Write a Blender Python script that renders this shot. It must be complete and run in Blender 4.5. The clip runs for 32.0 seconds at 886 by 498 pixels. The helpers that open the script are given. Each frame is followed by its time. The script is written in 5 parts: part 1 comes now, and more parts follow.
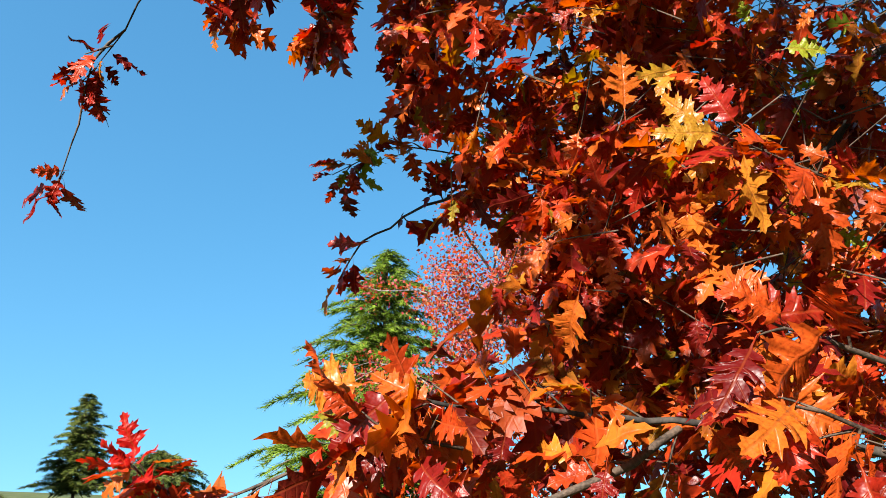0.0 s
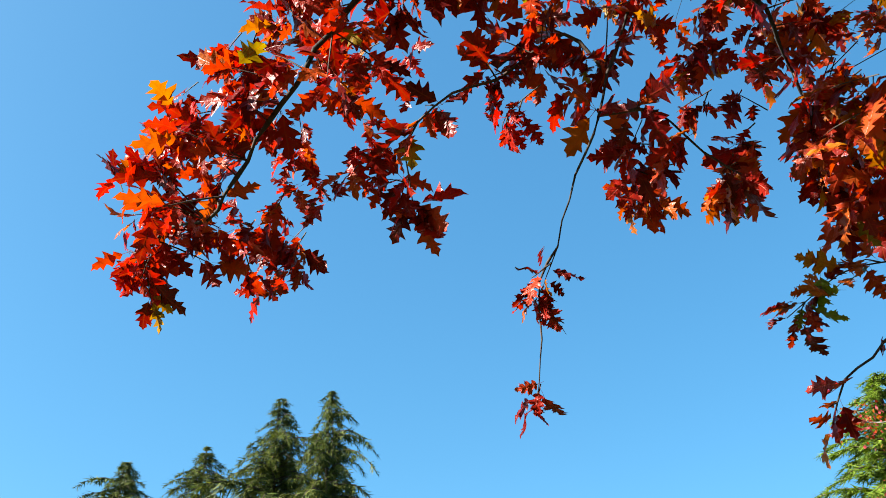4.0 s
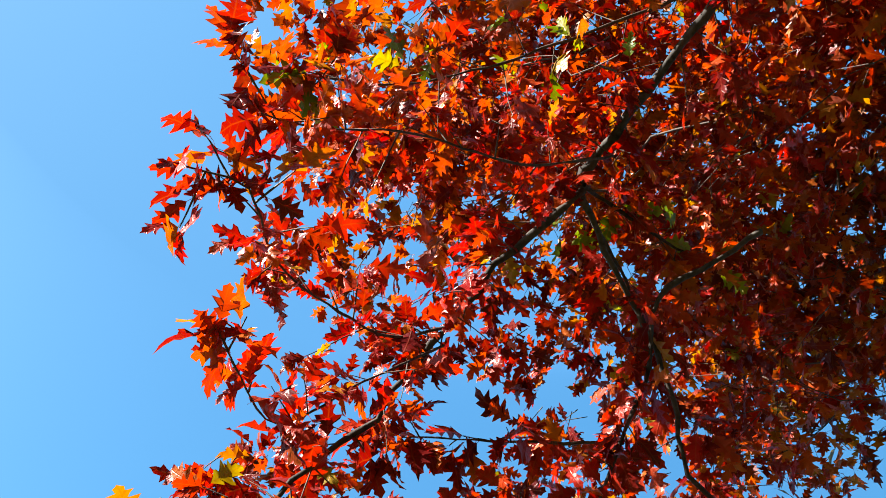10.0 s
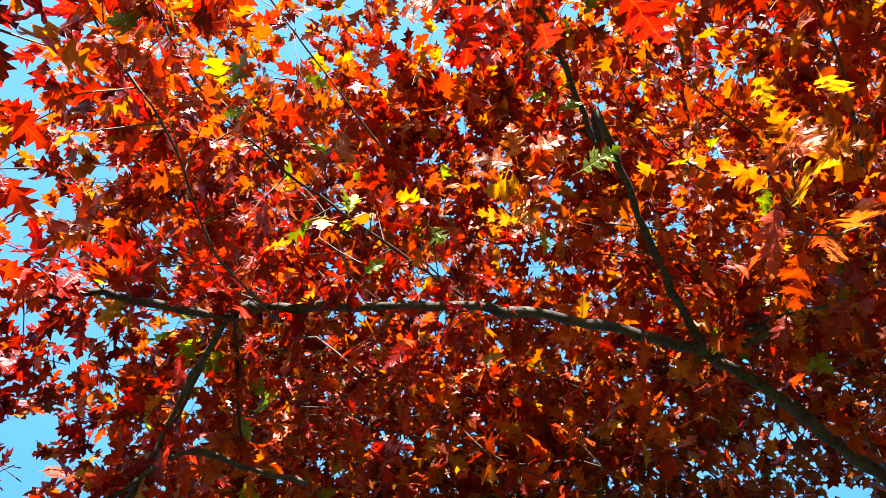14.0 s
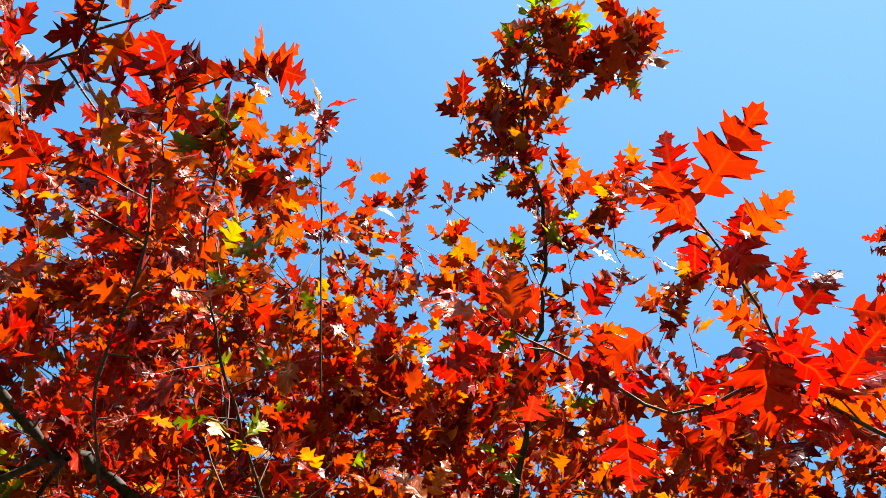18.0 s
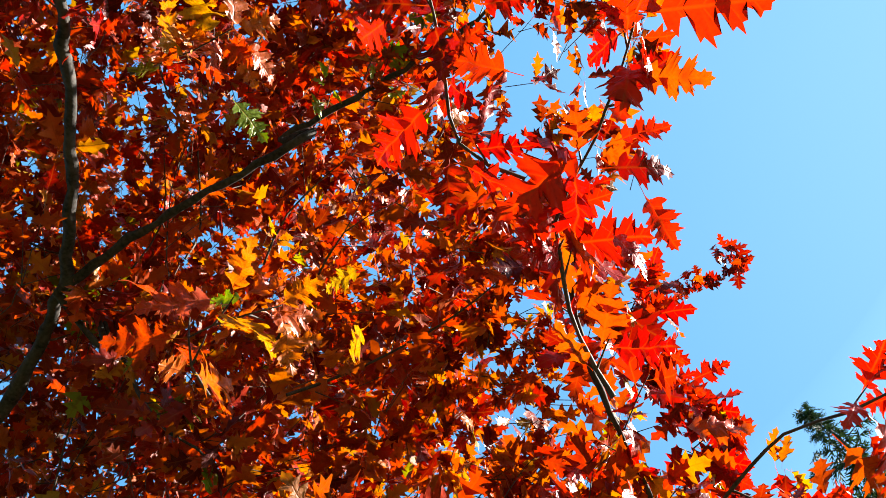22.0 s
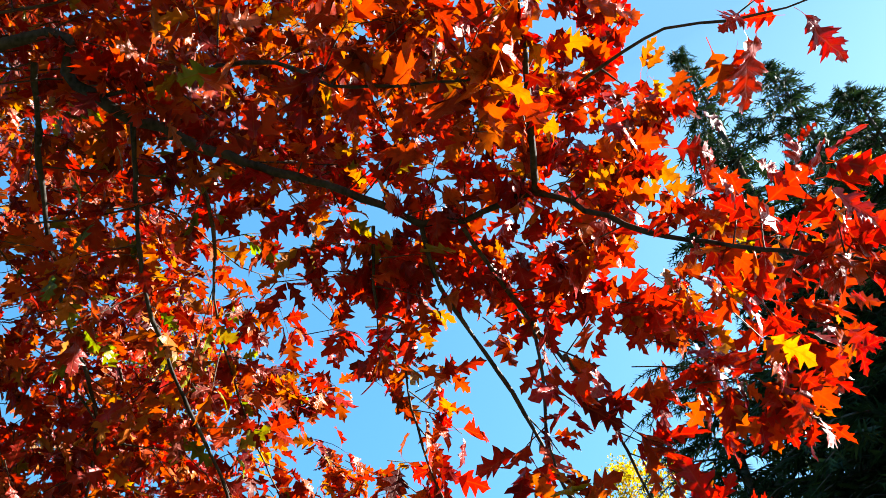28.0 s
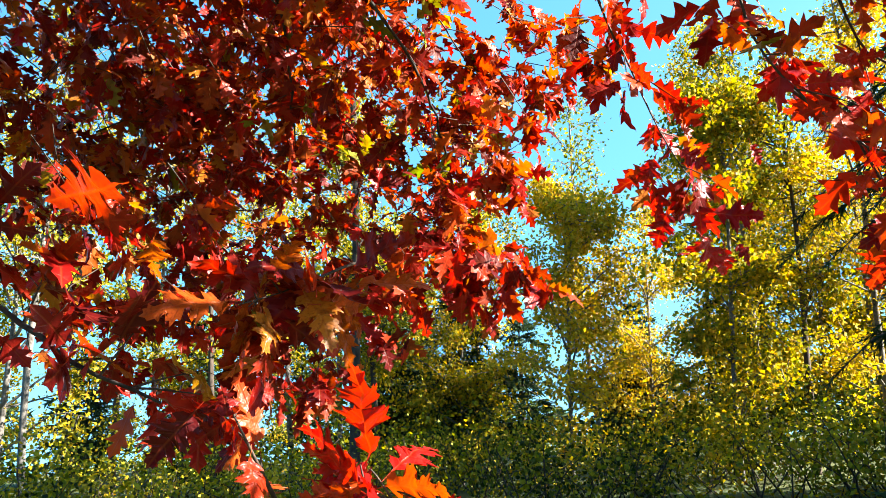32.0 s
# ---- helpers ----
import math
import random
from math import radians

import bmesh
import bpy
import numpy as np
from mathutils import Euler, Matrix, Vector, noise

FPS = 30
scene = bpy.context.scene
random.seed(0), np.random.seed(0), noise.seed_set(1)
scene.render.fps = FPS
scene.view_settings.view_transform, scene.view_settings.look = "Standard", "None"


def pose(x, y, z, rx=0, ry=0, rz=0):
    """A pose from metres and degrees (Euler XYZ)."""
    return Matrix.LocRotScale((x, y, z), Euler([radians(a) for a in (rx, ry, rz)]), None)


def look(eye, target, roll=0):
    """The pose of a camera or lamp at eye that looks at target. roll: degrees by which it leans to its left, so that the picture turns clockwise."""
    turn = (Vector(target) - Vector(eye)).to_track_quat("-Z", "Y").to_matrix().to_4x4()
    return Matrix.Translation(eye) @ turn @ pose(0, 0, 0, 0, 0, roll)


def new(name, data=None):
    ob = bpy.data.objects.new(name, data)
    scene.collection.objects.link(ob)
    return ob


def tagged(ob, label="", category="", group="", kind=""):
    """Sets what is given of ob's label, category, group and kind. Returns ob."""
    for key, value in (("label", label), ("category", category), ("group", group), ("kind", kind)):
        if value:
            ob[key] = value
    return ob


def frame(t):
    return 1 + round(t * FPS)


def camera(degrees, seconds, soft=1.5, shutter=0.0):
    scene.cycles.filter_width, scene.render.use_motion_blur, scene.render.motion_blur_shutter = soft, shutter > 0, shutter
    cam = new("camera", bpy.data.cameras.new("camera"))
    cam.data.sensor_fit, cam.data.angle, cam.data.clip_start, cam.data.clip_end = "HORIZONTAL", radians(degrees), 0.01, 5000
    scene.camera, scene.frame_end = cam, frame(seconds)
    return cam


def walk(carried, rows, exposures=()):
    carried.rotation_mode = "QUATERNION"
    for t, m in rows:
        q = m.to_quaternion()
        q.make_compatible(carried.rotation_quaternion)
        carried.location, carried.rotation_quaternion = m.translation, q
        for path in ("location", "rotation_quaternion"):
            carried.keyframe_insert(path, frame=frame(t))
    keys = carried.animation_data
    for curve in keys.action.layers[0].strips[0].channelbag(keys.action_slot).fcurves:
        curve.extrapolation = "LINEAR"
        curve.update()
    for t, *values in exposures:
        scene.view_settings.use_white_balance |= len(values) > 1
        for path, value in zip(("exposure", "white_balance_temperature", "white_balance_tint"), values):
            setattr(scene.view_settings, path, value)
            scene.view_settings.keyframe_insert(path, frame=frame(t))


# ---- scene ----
cam = camera(58.0, 32.0, 0.5)
PATH = [  # seconds, place, turn
    (0, -0.108, 0.064, 1.535, 106.51, -2.29, 48.09),
    (0.5, -0.101, 0.061, 1.537, 108.56, -0.88, 52.38),
    (1, -0.092, 0.054, 1.540, 109.84, -0.54, 56.43),
    (1.5, -0.090, 0.045, 1.545, 111.23, -1.14, 59.29),
    (2, -0.076, 0.038, 1.537, 112.46, -0.27, 63.87),
    (2.5, -0.065, 0.034, 1.539, 114.72, 0.79, 68.25),
    (3, -0.052, 0.023, 1.535, 115.19, 0.49, 72.17),
    (3.5, -0.055, 0.025, 1.541, 115.87, 0.94, 77.53),
    (4, -0.056, 0.017, 1.548, 117.88, 1.18, 82.57),
    (4.5, -0.046, 0.001, 1.551, 120.17, 1.14, 85.43),
    (6.5, -0.108, -0.014, 1.419, 136.20, 1.05, 89.39),
    (7, -0.100, -0.018, 1.419, 138.08, 0.64, 89.11),
    (7.5, -0.101, -0.016, 1.421, 139.15, 0.07, 88.85),
    (8, -0.095, -0.019, 1.428, 142.33, -1.45, 87.04),
    (8.5, -0.091, -0.022, 1.431, 143.87, -2.79, 85.64),
    (9, -0.094, -0.026, 1.439, 146.14, -2.93, 83.12),
    (9.5, -0.091, -0.026, 1.444, 148.15, -2.32, 79.07),
    (10, -0.099, -0.028, 1.451, 151.93, -3.44, 74.13),
    (10.5, -0.095, -0.032, 1.459, 154.92, -3.76, 68.10),
    (11, -0.093, -0.036, 1.460, 156.66, -4.14, 62.45),
    (11.5, -0.096, -0.045, 1.471, 158.30, -3.65, 56.81),
    (12, -0.103, -0.054, 1.483, 159.90, -2.70, 49.74),
    (12.5, -0.095, -0.050, 1.479, 162.75, -2.06, 43.09),
    (13, -0.081, -0.049, 1.470, 164.22, -0.29, 31.53),
    (13.5, -0.090, -0.040, 1.481, 165.01, -1.19, 23.79),
    (15.5, -0.129, 0.032, 1.679, 171.68, -0.67, -4.98),
    (16, -0.103, 0.031, 1.697, 175.87, -2.26, -9.62),
    (16.5, -0.128, 0.018, 1.684, 177.91, -2.33, -11.75),
    (17, -0.145, -0.003, 1.690, -177.55, -1.72, -14.91),
    (17.5, -0.146, -0.024, 1.688, -175.02, -1.35, -16.50),
    (18, -0.127, -0.044, 1.679, -172.48, -0.38, -18.85),
    (18.5, -0.129, -0.036, 1.667, -172.03, 1.11, -26.77),
    (19, -0.094, -0.001, 1.677, -174.40, 2.05, -34.97),
    (19.5, -0.057, 0.032, 1.672, -178.50, 4.09, -41.88),
    (20, -0.035, 0.051, 1.681, 177.12, 1.64, -46.53),
    (20.5, -0.069, 0.040, 1.698, 173.46, 1.64, -51.89),
    (21, -0.087, 0.023, 1.694, 171.84, 2.49, -54.65),
    (21.5, 0.029, 0.023, 1.716, 167.98, 3.50, -61.57),
    (22, 0.124, -0.010, 1.719, 165.18, 3.99, -69.36),
    (22.5, 0.166, -0.039, 1.729, 162.68, 3.76, -74.25),
    (23, 0.171, -0.031, 1.733, 160.23, 3.41, -77.01),
    (23.5, 0.172, -0.043, 1.731, 158.96, 3.92, -79.34),
    (24, 0.192, -0.038, 1.723, 156.38, 3.71, -82.66),
    (24.5, 0.188, 0.008, 1.701, 152.34, 2.86, -86.42),
    (25, 0.186, -0.001, 1.690, 149.56, 2.53, -85.87),
    (25.5, 0.187, 0.041, 1.661, 145.56, 3.27, -85.23),
    (27.5, 0.191, 0.038, 1.635, 136.45, 3.70, -83.66),
    (28, 0.192, 0.039, 1.628, 134.15, 4.25, -85.08),
    (28.5, 0.201, 0.042, 1.622, 130.83, 4.08, -85.80),
    (29, 0.218, 0.043, 1.618, 127.81, 3.73, -85.95),
    (29.5, 0.234, 0.014, 1.640, 124.26, 4.46, -85.48),
    (30, 0.202, 0.010, 1.679, 118.33, 4.17, -82.89),
    (30.5, 0.214, -0.008, 1.722, 112.93, 3.51, -81.12),
    (31, 0.182, -0.020, 1.736, 108.72, 3.70, -78.40),
    (31.5, 0.181, -0.030, 1.758, 105.21, 3.78, -73.62),
    (32, 0.194, -0.045, 1.789, 101.59, 3.31, -70.22),
]
EXPOSURES = [(0.0, 2.42), (4.0, 2.48), (7.0, 2.6), (10.0, 2.8), (13.0, 3.4), (16.0, 3.45), (18.0, 2.8), (19.0, 2.52), (20.0, 2.5), (21.0, 2.65), (22.0, 2.95), (23.0, 2.85), (28.0, 2.98), (31.0, 3.03), (32.0, 3.3)]
walk(cam, [(t, pose(*p)) for t, *p in PATH], EXPOSURES)

# ---- sky and sun ----
SUN_AZ, SUN_EL = 168.0, 31.0        # clockwise from +y, and above the horizon
world = bpy.data.worlds.new("sky")
scene.world = world
world.use_nodes = True
wn = world.node_tree.nodes
sky = wn.new("ShaderNodeTexSky")
sky.sky_type = "NISHITA"
sky.sun_disc = False
sky.sun_elevation, sky.sun_rotation = radians(SUN_EL), radians(SUN_AZ)
sky.air_density, sky.dust_density, sky.ozone_density, sky.altitude = 1.0, 1.3, 1.0, 200
wn["Background"].inputs["Strength"].default_value = 0.086
way = wn.new("ShaderNodeTexCoord")
lift = wn.new("ShaderNodeMapping")
lift.inputs["Location"].default_value = (0, 0, 0.2)      # clear air down to the horizon
world.node_tree.links.new(way.outputs["Generated"], lift.inputs["Vector"])
world.node_tree.links.new(lift.outputs[0], sky.inputs["Vector"])
tone = wn.new("ShaderNodeHueSaturation")
tone.inputs["Value"].default_value = 1.03
tone.inputs["Hue"].default_value, tone.inputs["Saturation"].default_value = 0.496, 1.6
flat = wn.new("ShaderNodeGamma")
flat.inputs["Gamma"].default_value = 0.64
world.node_tree.links.new(sky.outputs[0], flat.inputs["Color"])
world.node_tree.links.new(flat.outputs[0], tone.inputs["Color"])
blue = wn.new("ShaderNodeMixRGB")
blue.blend_type, blue.inputs[0].default_value, blue.inputs[2].default_value = "MULTIPLY", 1.0, (0.6, 0.9, 0.95, 1)
world.node_tree.links.new(tone.outputs[0], blue.inputs[1])
sun = new("sun", bpy.data.lights.new("sun", "SUN"))
sun.data.energy, sun.data.angle, sun.data.color = 5.0, radians(0.5), (1.0, 0.94, 0.84)
sa, se = radians(SUN_AZ), radians(SUN_EL)
SUN_WAY = Vector((math.sin(sa) * math.cos(se), math.cos(sa) * math.cos(se), math.sin(se)))
sun.matrix_world = look(SUN_WAY * 60, (0, 0, 0))
# thin haze that brightens the sky round the sun
near_sun = wn.new("ShaderNodeVectorMath")
near_sun.operation = "DOT_PRODUCT"
near_sun.inputs[1].default_value = SUN_WAY
world.node_tree.links.new(way.outputs["Generated"], near_sun.inputs[0])
wide_glow = wn.new("ShaderNodeMapRange")
wide_glow.inputs["From Min"].default_value, wide_glow.inputs["From Max"].default_value = 0.1, 1.0
world.node_tree.links.new(near_sun.outputs["Value"], wide_glow.inputs["Value"])
glow = wn.new("ShaderNodeMath")
glow.operation, glow.inputs[1].default_value = "POWER", 2.8
world.node_tree.links.new(wide_glow.outputs[0], glow.inputs[0])
haze = wn.new("ShaderNodeMixRGB")
haze.blend_type, haze.inputs[2].default_value = "ADD", (0.4, 0.44, 0.32, 1)
world.node_tree.links.new(glow.outputs[0], haze.inputs[0])
world.node_tree.links.new(blue.outputs[0], haze.inputs[1])
world.node_tree.links.new(haze.outputs[0], wn["Background"].inputs["Color"])


# ---- materials ----
def node_material(name):
    m = bpy.data.materials.new(name)
    m.use_nodes = True
    return m, m.node_tree.nodes, m.node_tree.links


def ramp_node(nodes, stops, mode="LINEAR"):
    r = nodes.new("ShaderNodeValToRGB")
    r.color_ramp.interpolation = mode
    e = r.color_ramp.elements
    while len(e) < len(stops):
        e.new(0.5)
    for el, (p, c) in zip(e, stops):
        el.position, el.color = p, (*c, 1)
    return r


def leaf_material(name, stops, gloss=0.36, through_light=0.5, veins=True, blotch=0.6, shine=0.22):
    """A thin leaf: coloured one by one, veined and blotched, shiny skin, light shining through."""
    m, n, l = node_material(name)
    b, out = n["Principled BSDF"], n["Material Output"]
    geo, info = n.new("ShaderNodeNewGeometry"), n.new("ShaderNodeObjectInfo")
    add = n.new("ShaderNodeMath")
    add.operation = "ADD"
    l.new(geo.outputs["Random Per Island"], add.inputs[0])
    l.new(info.outputs["Random"], add.inputs[1])
    fr = n.new("ShaderNodeMath")
    fr.operation = "FRACT"
    l.new(add.outputs[0], fr.inputs[0])
    ramp = ramp_node(n, stops)
    l.new(fr.outputs[0], ramp.inputs[0])
    tex = n.new("ShaderNodeTexNoise")
    tex.inputs["Scale"].default_value, tex.inputs["Detail"].default_value = 28.0, 4.0
    co = n.new("ShaderNodeTexCoord")
    l.new(co.outputs["Object"], tex.inputs["Vector"])
    blot = ramp_node(n, [(0.34, (0.4, 0.3, 0.25)), (0.48, (1, 1, 1)), (0.56, (1, 1, 1)), (0.7, (1.1, 1.5, 1.2))])
    l.new(tex.outputs["Fac"], blot.inputs[0])
    mul = n.new("ShaderNodeMixRGB")
    mul.blend_type = "MULTIPLY"
    mul.inputs[0].default_value = blotch
    l.new(ramp.outputs[0], mul.inputs[1])
    l.new(blot.outputs[0], mul.inputs[2])
    colour = mul
    if veins:
        uv = n.new("ShaderNodeUVMap")
        sep = n.new("ShaderNodeSeparateXYZ")
        l.new(uv.outputs[0], sep.inputs[0])
        ab = n.new("ShaderNodeMath")
        ab.operation = "ABSOLUTE"
        l.new(sep.outputs["Y"], ab.inputs[0])
        mid = n.new("ShaderNodeMapRange")
        mid.inputs["From Min"].default_value, mid.inputs["From Max"].default_value = 0.006, 0.022
        mid.inputs["To Min"].default_value, mid.inputs["To Max"].default_value = 1.0, 0.0
        l.new(ab.outputs[0], mid.inputs["Value"])
        off = n.new("ShaderNodeMath")
        off.operation = "MULTIPLY_ADD"
        off.inputs[1].default_value = -0.75
        l.new(ab.outputs[0], off.inputs[0])
        l.new(sep.outputs["X"], off.inputs[2])
        sc = n.new("ShaderNodeMath")
        sc.operation = "MULTIPLY"
        sc.inputs[1].default_value = 5.0
        l.new(off.outputs[0], sc.inputs[0])
        pp = n.new("ShaderNodeMath")
        pp.operation = "PINGPONG"
        pp.inputs[1].default_value = 0.5
        l.new(sc.outputs[0], pp.inputs[0])
        lat = n.new("ShaderNodeMapRange")
        lat.inputs["From Min"].default_value, lat.inputs["From Max"].default_value = 0.02, 0.07
        lat.inputs["To Min"].default_value, lat.inputs["To Max"].default_value = 0.6, 0.0
        l.new(pp.outputs[0], lat.inputs["Value"])
        mx = n.new("ShaderNodeMath")
        mx.operation = "MAXIMUM"
        l.new(mid.outputs[0], mx.inputs[0])
        l.new(lat.outputs[0], mx.inputs[1])
        vm = n.new("ShaderNodeMixRGB")
        vm.inputs[2].default_value = (0.26, 0.055, 0.014, 1)
        fac = n.new("ShaderNodeMath")
        fac.operation = "MULTIPLY"
        fac.inputs[1].default_value = 0.3
        l.new(mx.outputs[0], fac.inputs[0])
        l.new(fac.outputs[0], vm.inputs[0])
        l.new(mul.outputs[0], vm.inputs[1])
        colour = vm
        bump = n.new("ShaderNodeBump")
        bump.inputs["Strength"].default_value, bump.inputs["Distance"].default_value = 0.6, 0.006
        puck = n.new("ShaderNodeTexNoise")
        puck.inputs["Scale"].default_value, puck.inputs["Detail"].default_value = 7.0, 2.0
        l.new(co.outputs["UV"], puck.inputs["Vector"])
        rise = n.new("ShaderNodeMath")
        rise.operation = "MULTIPLY_ADD"
        rise.inputs[1].default_value = -0.25
        l.new(mx.outputs[0], rise.inputs[0])
        l.new(puck.outputs["Fac"], rise.inputs[2])
        l.new(rise.outputs[0], bump.inputs["Height"])
        l.new(bump.outputs[0], b.inputs["Normal"])
    l.new(colour.outputs[0], b.inputs["Base Color"])
    b.inputs["Roughness"].default_value = gloss
    b.inputs["Specular IOR Level"].default_value = shine if veins else 0.08
    tr = n.new("ShaderNodeBsdfTranslucent")
    hs = n.new("ShaderNodeHueSaturation")
    hs.inputs["Saturation"].default_value, hs.inputs["Value"].default_value = 1.1, 1.05
    l.new(colour.outputs[0], hs.inputs["Color"])
    l.new(hs.outputs[0], tr.inputs["Color"])
    mix = n.new("ShaderNodeMixShader")
    mix.inputs[0].default_value = through_light
    l.new(b.outputs[0], mix.inputs[1])
    l.new(tr.outputs[0], mix.inputs[2])
    l.new(mix.outputs[0], out.inputs["Surface"])
    return m


def rough_material(name, dark, light, scale, rough=0.85, bump=0.4, stretch=(1, 1, 1), bumpdist=0.01):
    m, n, l = node_material(name)
    b = n["Principled BSDF"]
    co, mp = n.new("ShaderNodeTexCoord"), n.new("ShaderNodeMapping")
    mp.inputs["Scale"].default_value = stretch
    l.new(co.outputs["Object"], mp.inputs["Vector"])
    big, fine = n.new("ShaderNodeTexNoise"), n.new("ShaderNodeTexNoise")
    big.inputs["Scale"].default_value, fine.inputs["Scale"].default_value = scale, scale * 7
    big.inputs["Detail"].default_value, fine.inputs["Detail"].default_value = 5, 6
    for t in (big, fine):
        l.new(mp.outputs[0], t.inputs["Vector"])
    mix = n.new("ShaderNodeMath")
    mix.operation = "MULTIPLY_ADD"
    mix.inputs[1].default_value = 0.5
    half = n.new("ShaderNodeMath")
    half.operation = "MULTIPLY"
    half.inputs[1].default_value = 0.5
    l.new(big.outputs["Fac"], half.inputs[0])
    l.new(fine.outputs["Fac"], mix.inputs[0])
    l.new(half.outputs[0], mix.inputs[2])
    r = ramp_node(n, [(0.36, dark), (0.62, light)])
    l.new(mix.outputs[0], r.inputs[0])
    l.new(r.outputs[0], b.inputs["Base Color"])
    b.inputs["Roughness"].default_value = rough
    b.inputs["Specular IOR Level"].default_value = 0.2
    bp = n.new("ShaderNodeBump")
    bp.inputs["Strength"].default_value, bp.inputs["Distance"].default_value = bump, bumpdist
    l.new(mix.outputs[0], bp.inputs["Height"])
    l.new(bp.outputs[0], b.inputs["Normal"])
    return m


LEAF = {
    "red": leaf_material("leaf_crimson", [(0.0, (0.075, 0.004, 0.004)), (0.4, (0.16, 0.007, 0.005)), (0.7, (0.28, 0.013, 0.006)),
                                          (0.88, (0.37, 0.036, 0.008)), (0.98, (0.37, 0.08, 0.009)), (1.0, (0.22, 0.16, 0.016))], blotch=0.4),
    "scarlet": leaf_material("leaf_scarlet", [(0.0, (0.2, 0.004, 0.004)), (0.5, (0.34, 0.008, 0.005)), (0.85, (0.37, 0.017, 0.006)),
                                              (1.0, (0.37, 0.05, 0.008))], 0.34, blotch=0.3),
    "orange": leaf_material("leaf_orange", [(0.0, (0.16, 0.008, 0.004)), (0.3, (0.3, 0.022, 0.005)), (0.6, (0.37, 0.047, 0.007)),
                                            (0.86, (0.38, 0.08, 0.009)), (0.97, (0.36, 0.13, 0.012)), (1.0, (0.15, 0.14, 0.014))]),
    "amber": leaf_material("leaf_amber", [(0.0, (0.28, 0.026, 0.005)), (0.4, (0.37, 0.065, 0.008)), (0.8, (0.38, 0.1, 0.011)),
                                          (0.95, (0.33, 0.15, 0.015)), (1.0, (0.14, 0.14, 0.014))]),
    "green": leaf_material("leaf_green", [(0.0, (0.067, 0.1, 0.009)), (0.5, (0.125, 0.17, 0.013)), (1.0, (0.21, 0.2, 0.015))]),
    "copper": leaf_material("leaf_copper", [(0.0, (0.08, 0.006, 0.004)), (0.4, (0.17, 0.017, 0.005)), (0.75, (0.25, 0.045, 0.007)),
                                            (1.0, (0.25, 0.1, 0.012))], 0.5),
    "pink": leaf_material("leaf_pink", [(0.0, (0.2808, 0.02808, 0.03366)), (0.5, (0.3492, 0.06732, 0.07848)), (1.0, (0.3366, 0.1242, 0.05616))], 0.5, veins=False),
    "yellow": leaf_material("leaf_yellow", [(0.0, (0.2088, 0.1825, 0.01475)), (0.4, (0.4412, 0.3113, 0.01988)), (0.8, (0.6088, 0.3937, 0.02962)),
                                            (1.0, (0.5887, 0.2925, 0.02962))], 0.5, 0.5, False),
    "lime": leaf_material("leaf_lime", [(0.0, (0.065, 0.08175, 0.009825)), (0.5, (0.185, 0.1812, 0.01222)), (1.0, (0.3887, 0.295, 0.01638))], 0.5, 0.5, False),
    "scrub": leaf_material("leaf_scrub", [(0.0, (0.009504, 0.01664, 0.003808)), (0.6, (0.02848, 0.04032, 0.006656)), (1.0, (0.1048, 0.09504, 0.009504))], 0.55, 0.4, False),
}
NEEDLE = leaf_material("needle_green", [(0.0, (0.024, 0.036, 0.01)), (0.5, (0.052, 0.07, 0.015)), (1.0, (0.11, 0.12, 0.022))], 0.55, 0.25, False, 0.2)
NEEDLE_FRESH = leaf_material("needle_fresh", [(0.0, (0.045, 0.0774, 0.009)), (0.5, (0.09, 0.144, 0.0144)), (1.0, (0.153, 0.207, 0.0234))], 0.55, 0.3, False, 0.2)
# needle green taken near black: shade of backlit trees put into the colour
NEEDLE_SHADED = leaf_material("needle_shaded", [(0.0, (0.008, 0.017, 0.008)), (0.5, (0.017, 0.034, 0.011)), (1.0, (0.035, 0.055, 0.015))], 0.65, 0.2, False, 0.2)
BARK = rough_material("oak_bark", (0.006, 0.005, 0.0042), (0.042, 0.035, 0.03), 9.0, 0.85, 0.7, (1, 1, 0.4))
TWIG = rough_material("twig_bark", (0.01, 0.007, 0.005), (0.06, 0.04, 0.028), 22.0, 0.7, 0.4)
PINE_BARK = rough_material("conifer_bark", (0.018, 0.0135, 0.0105), (0.075, 0.054, 0.039), 3.0, 0.9, 0.6, (0.62, 0.62, 0.3))
BIRCH_BARK = rough_material("pale_bark", (0.03, 0.0255, 0.021), (0.15, 0.138, 0.12), 4.0, 0.8, 0.4, (0.62, 0.62, 0.62))
GRASS = rough_material("grass", (0.0192, 0.032, 0.0096), (0.072, 0.08, 0.0224), 0.6, 0.95, 0.6)


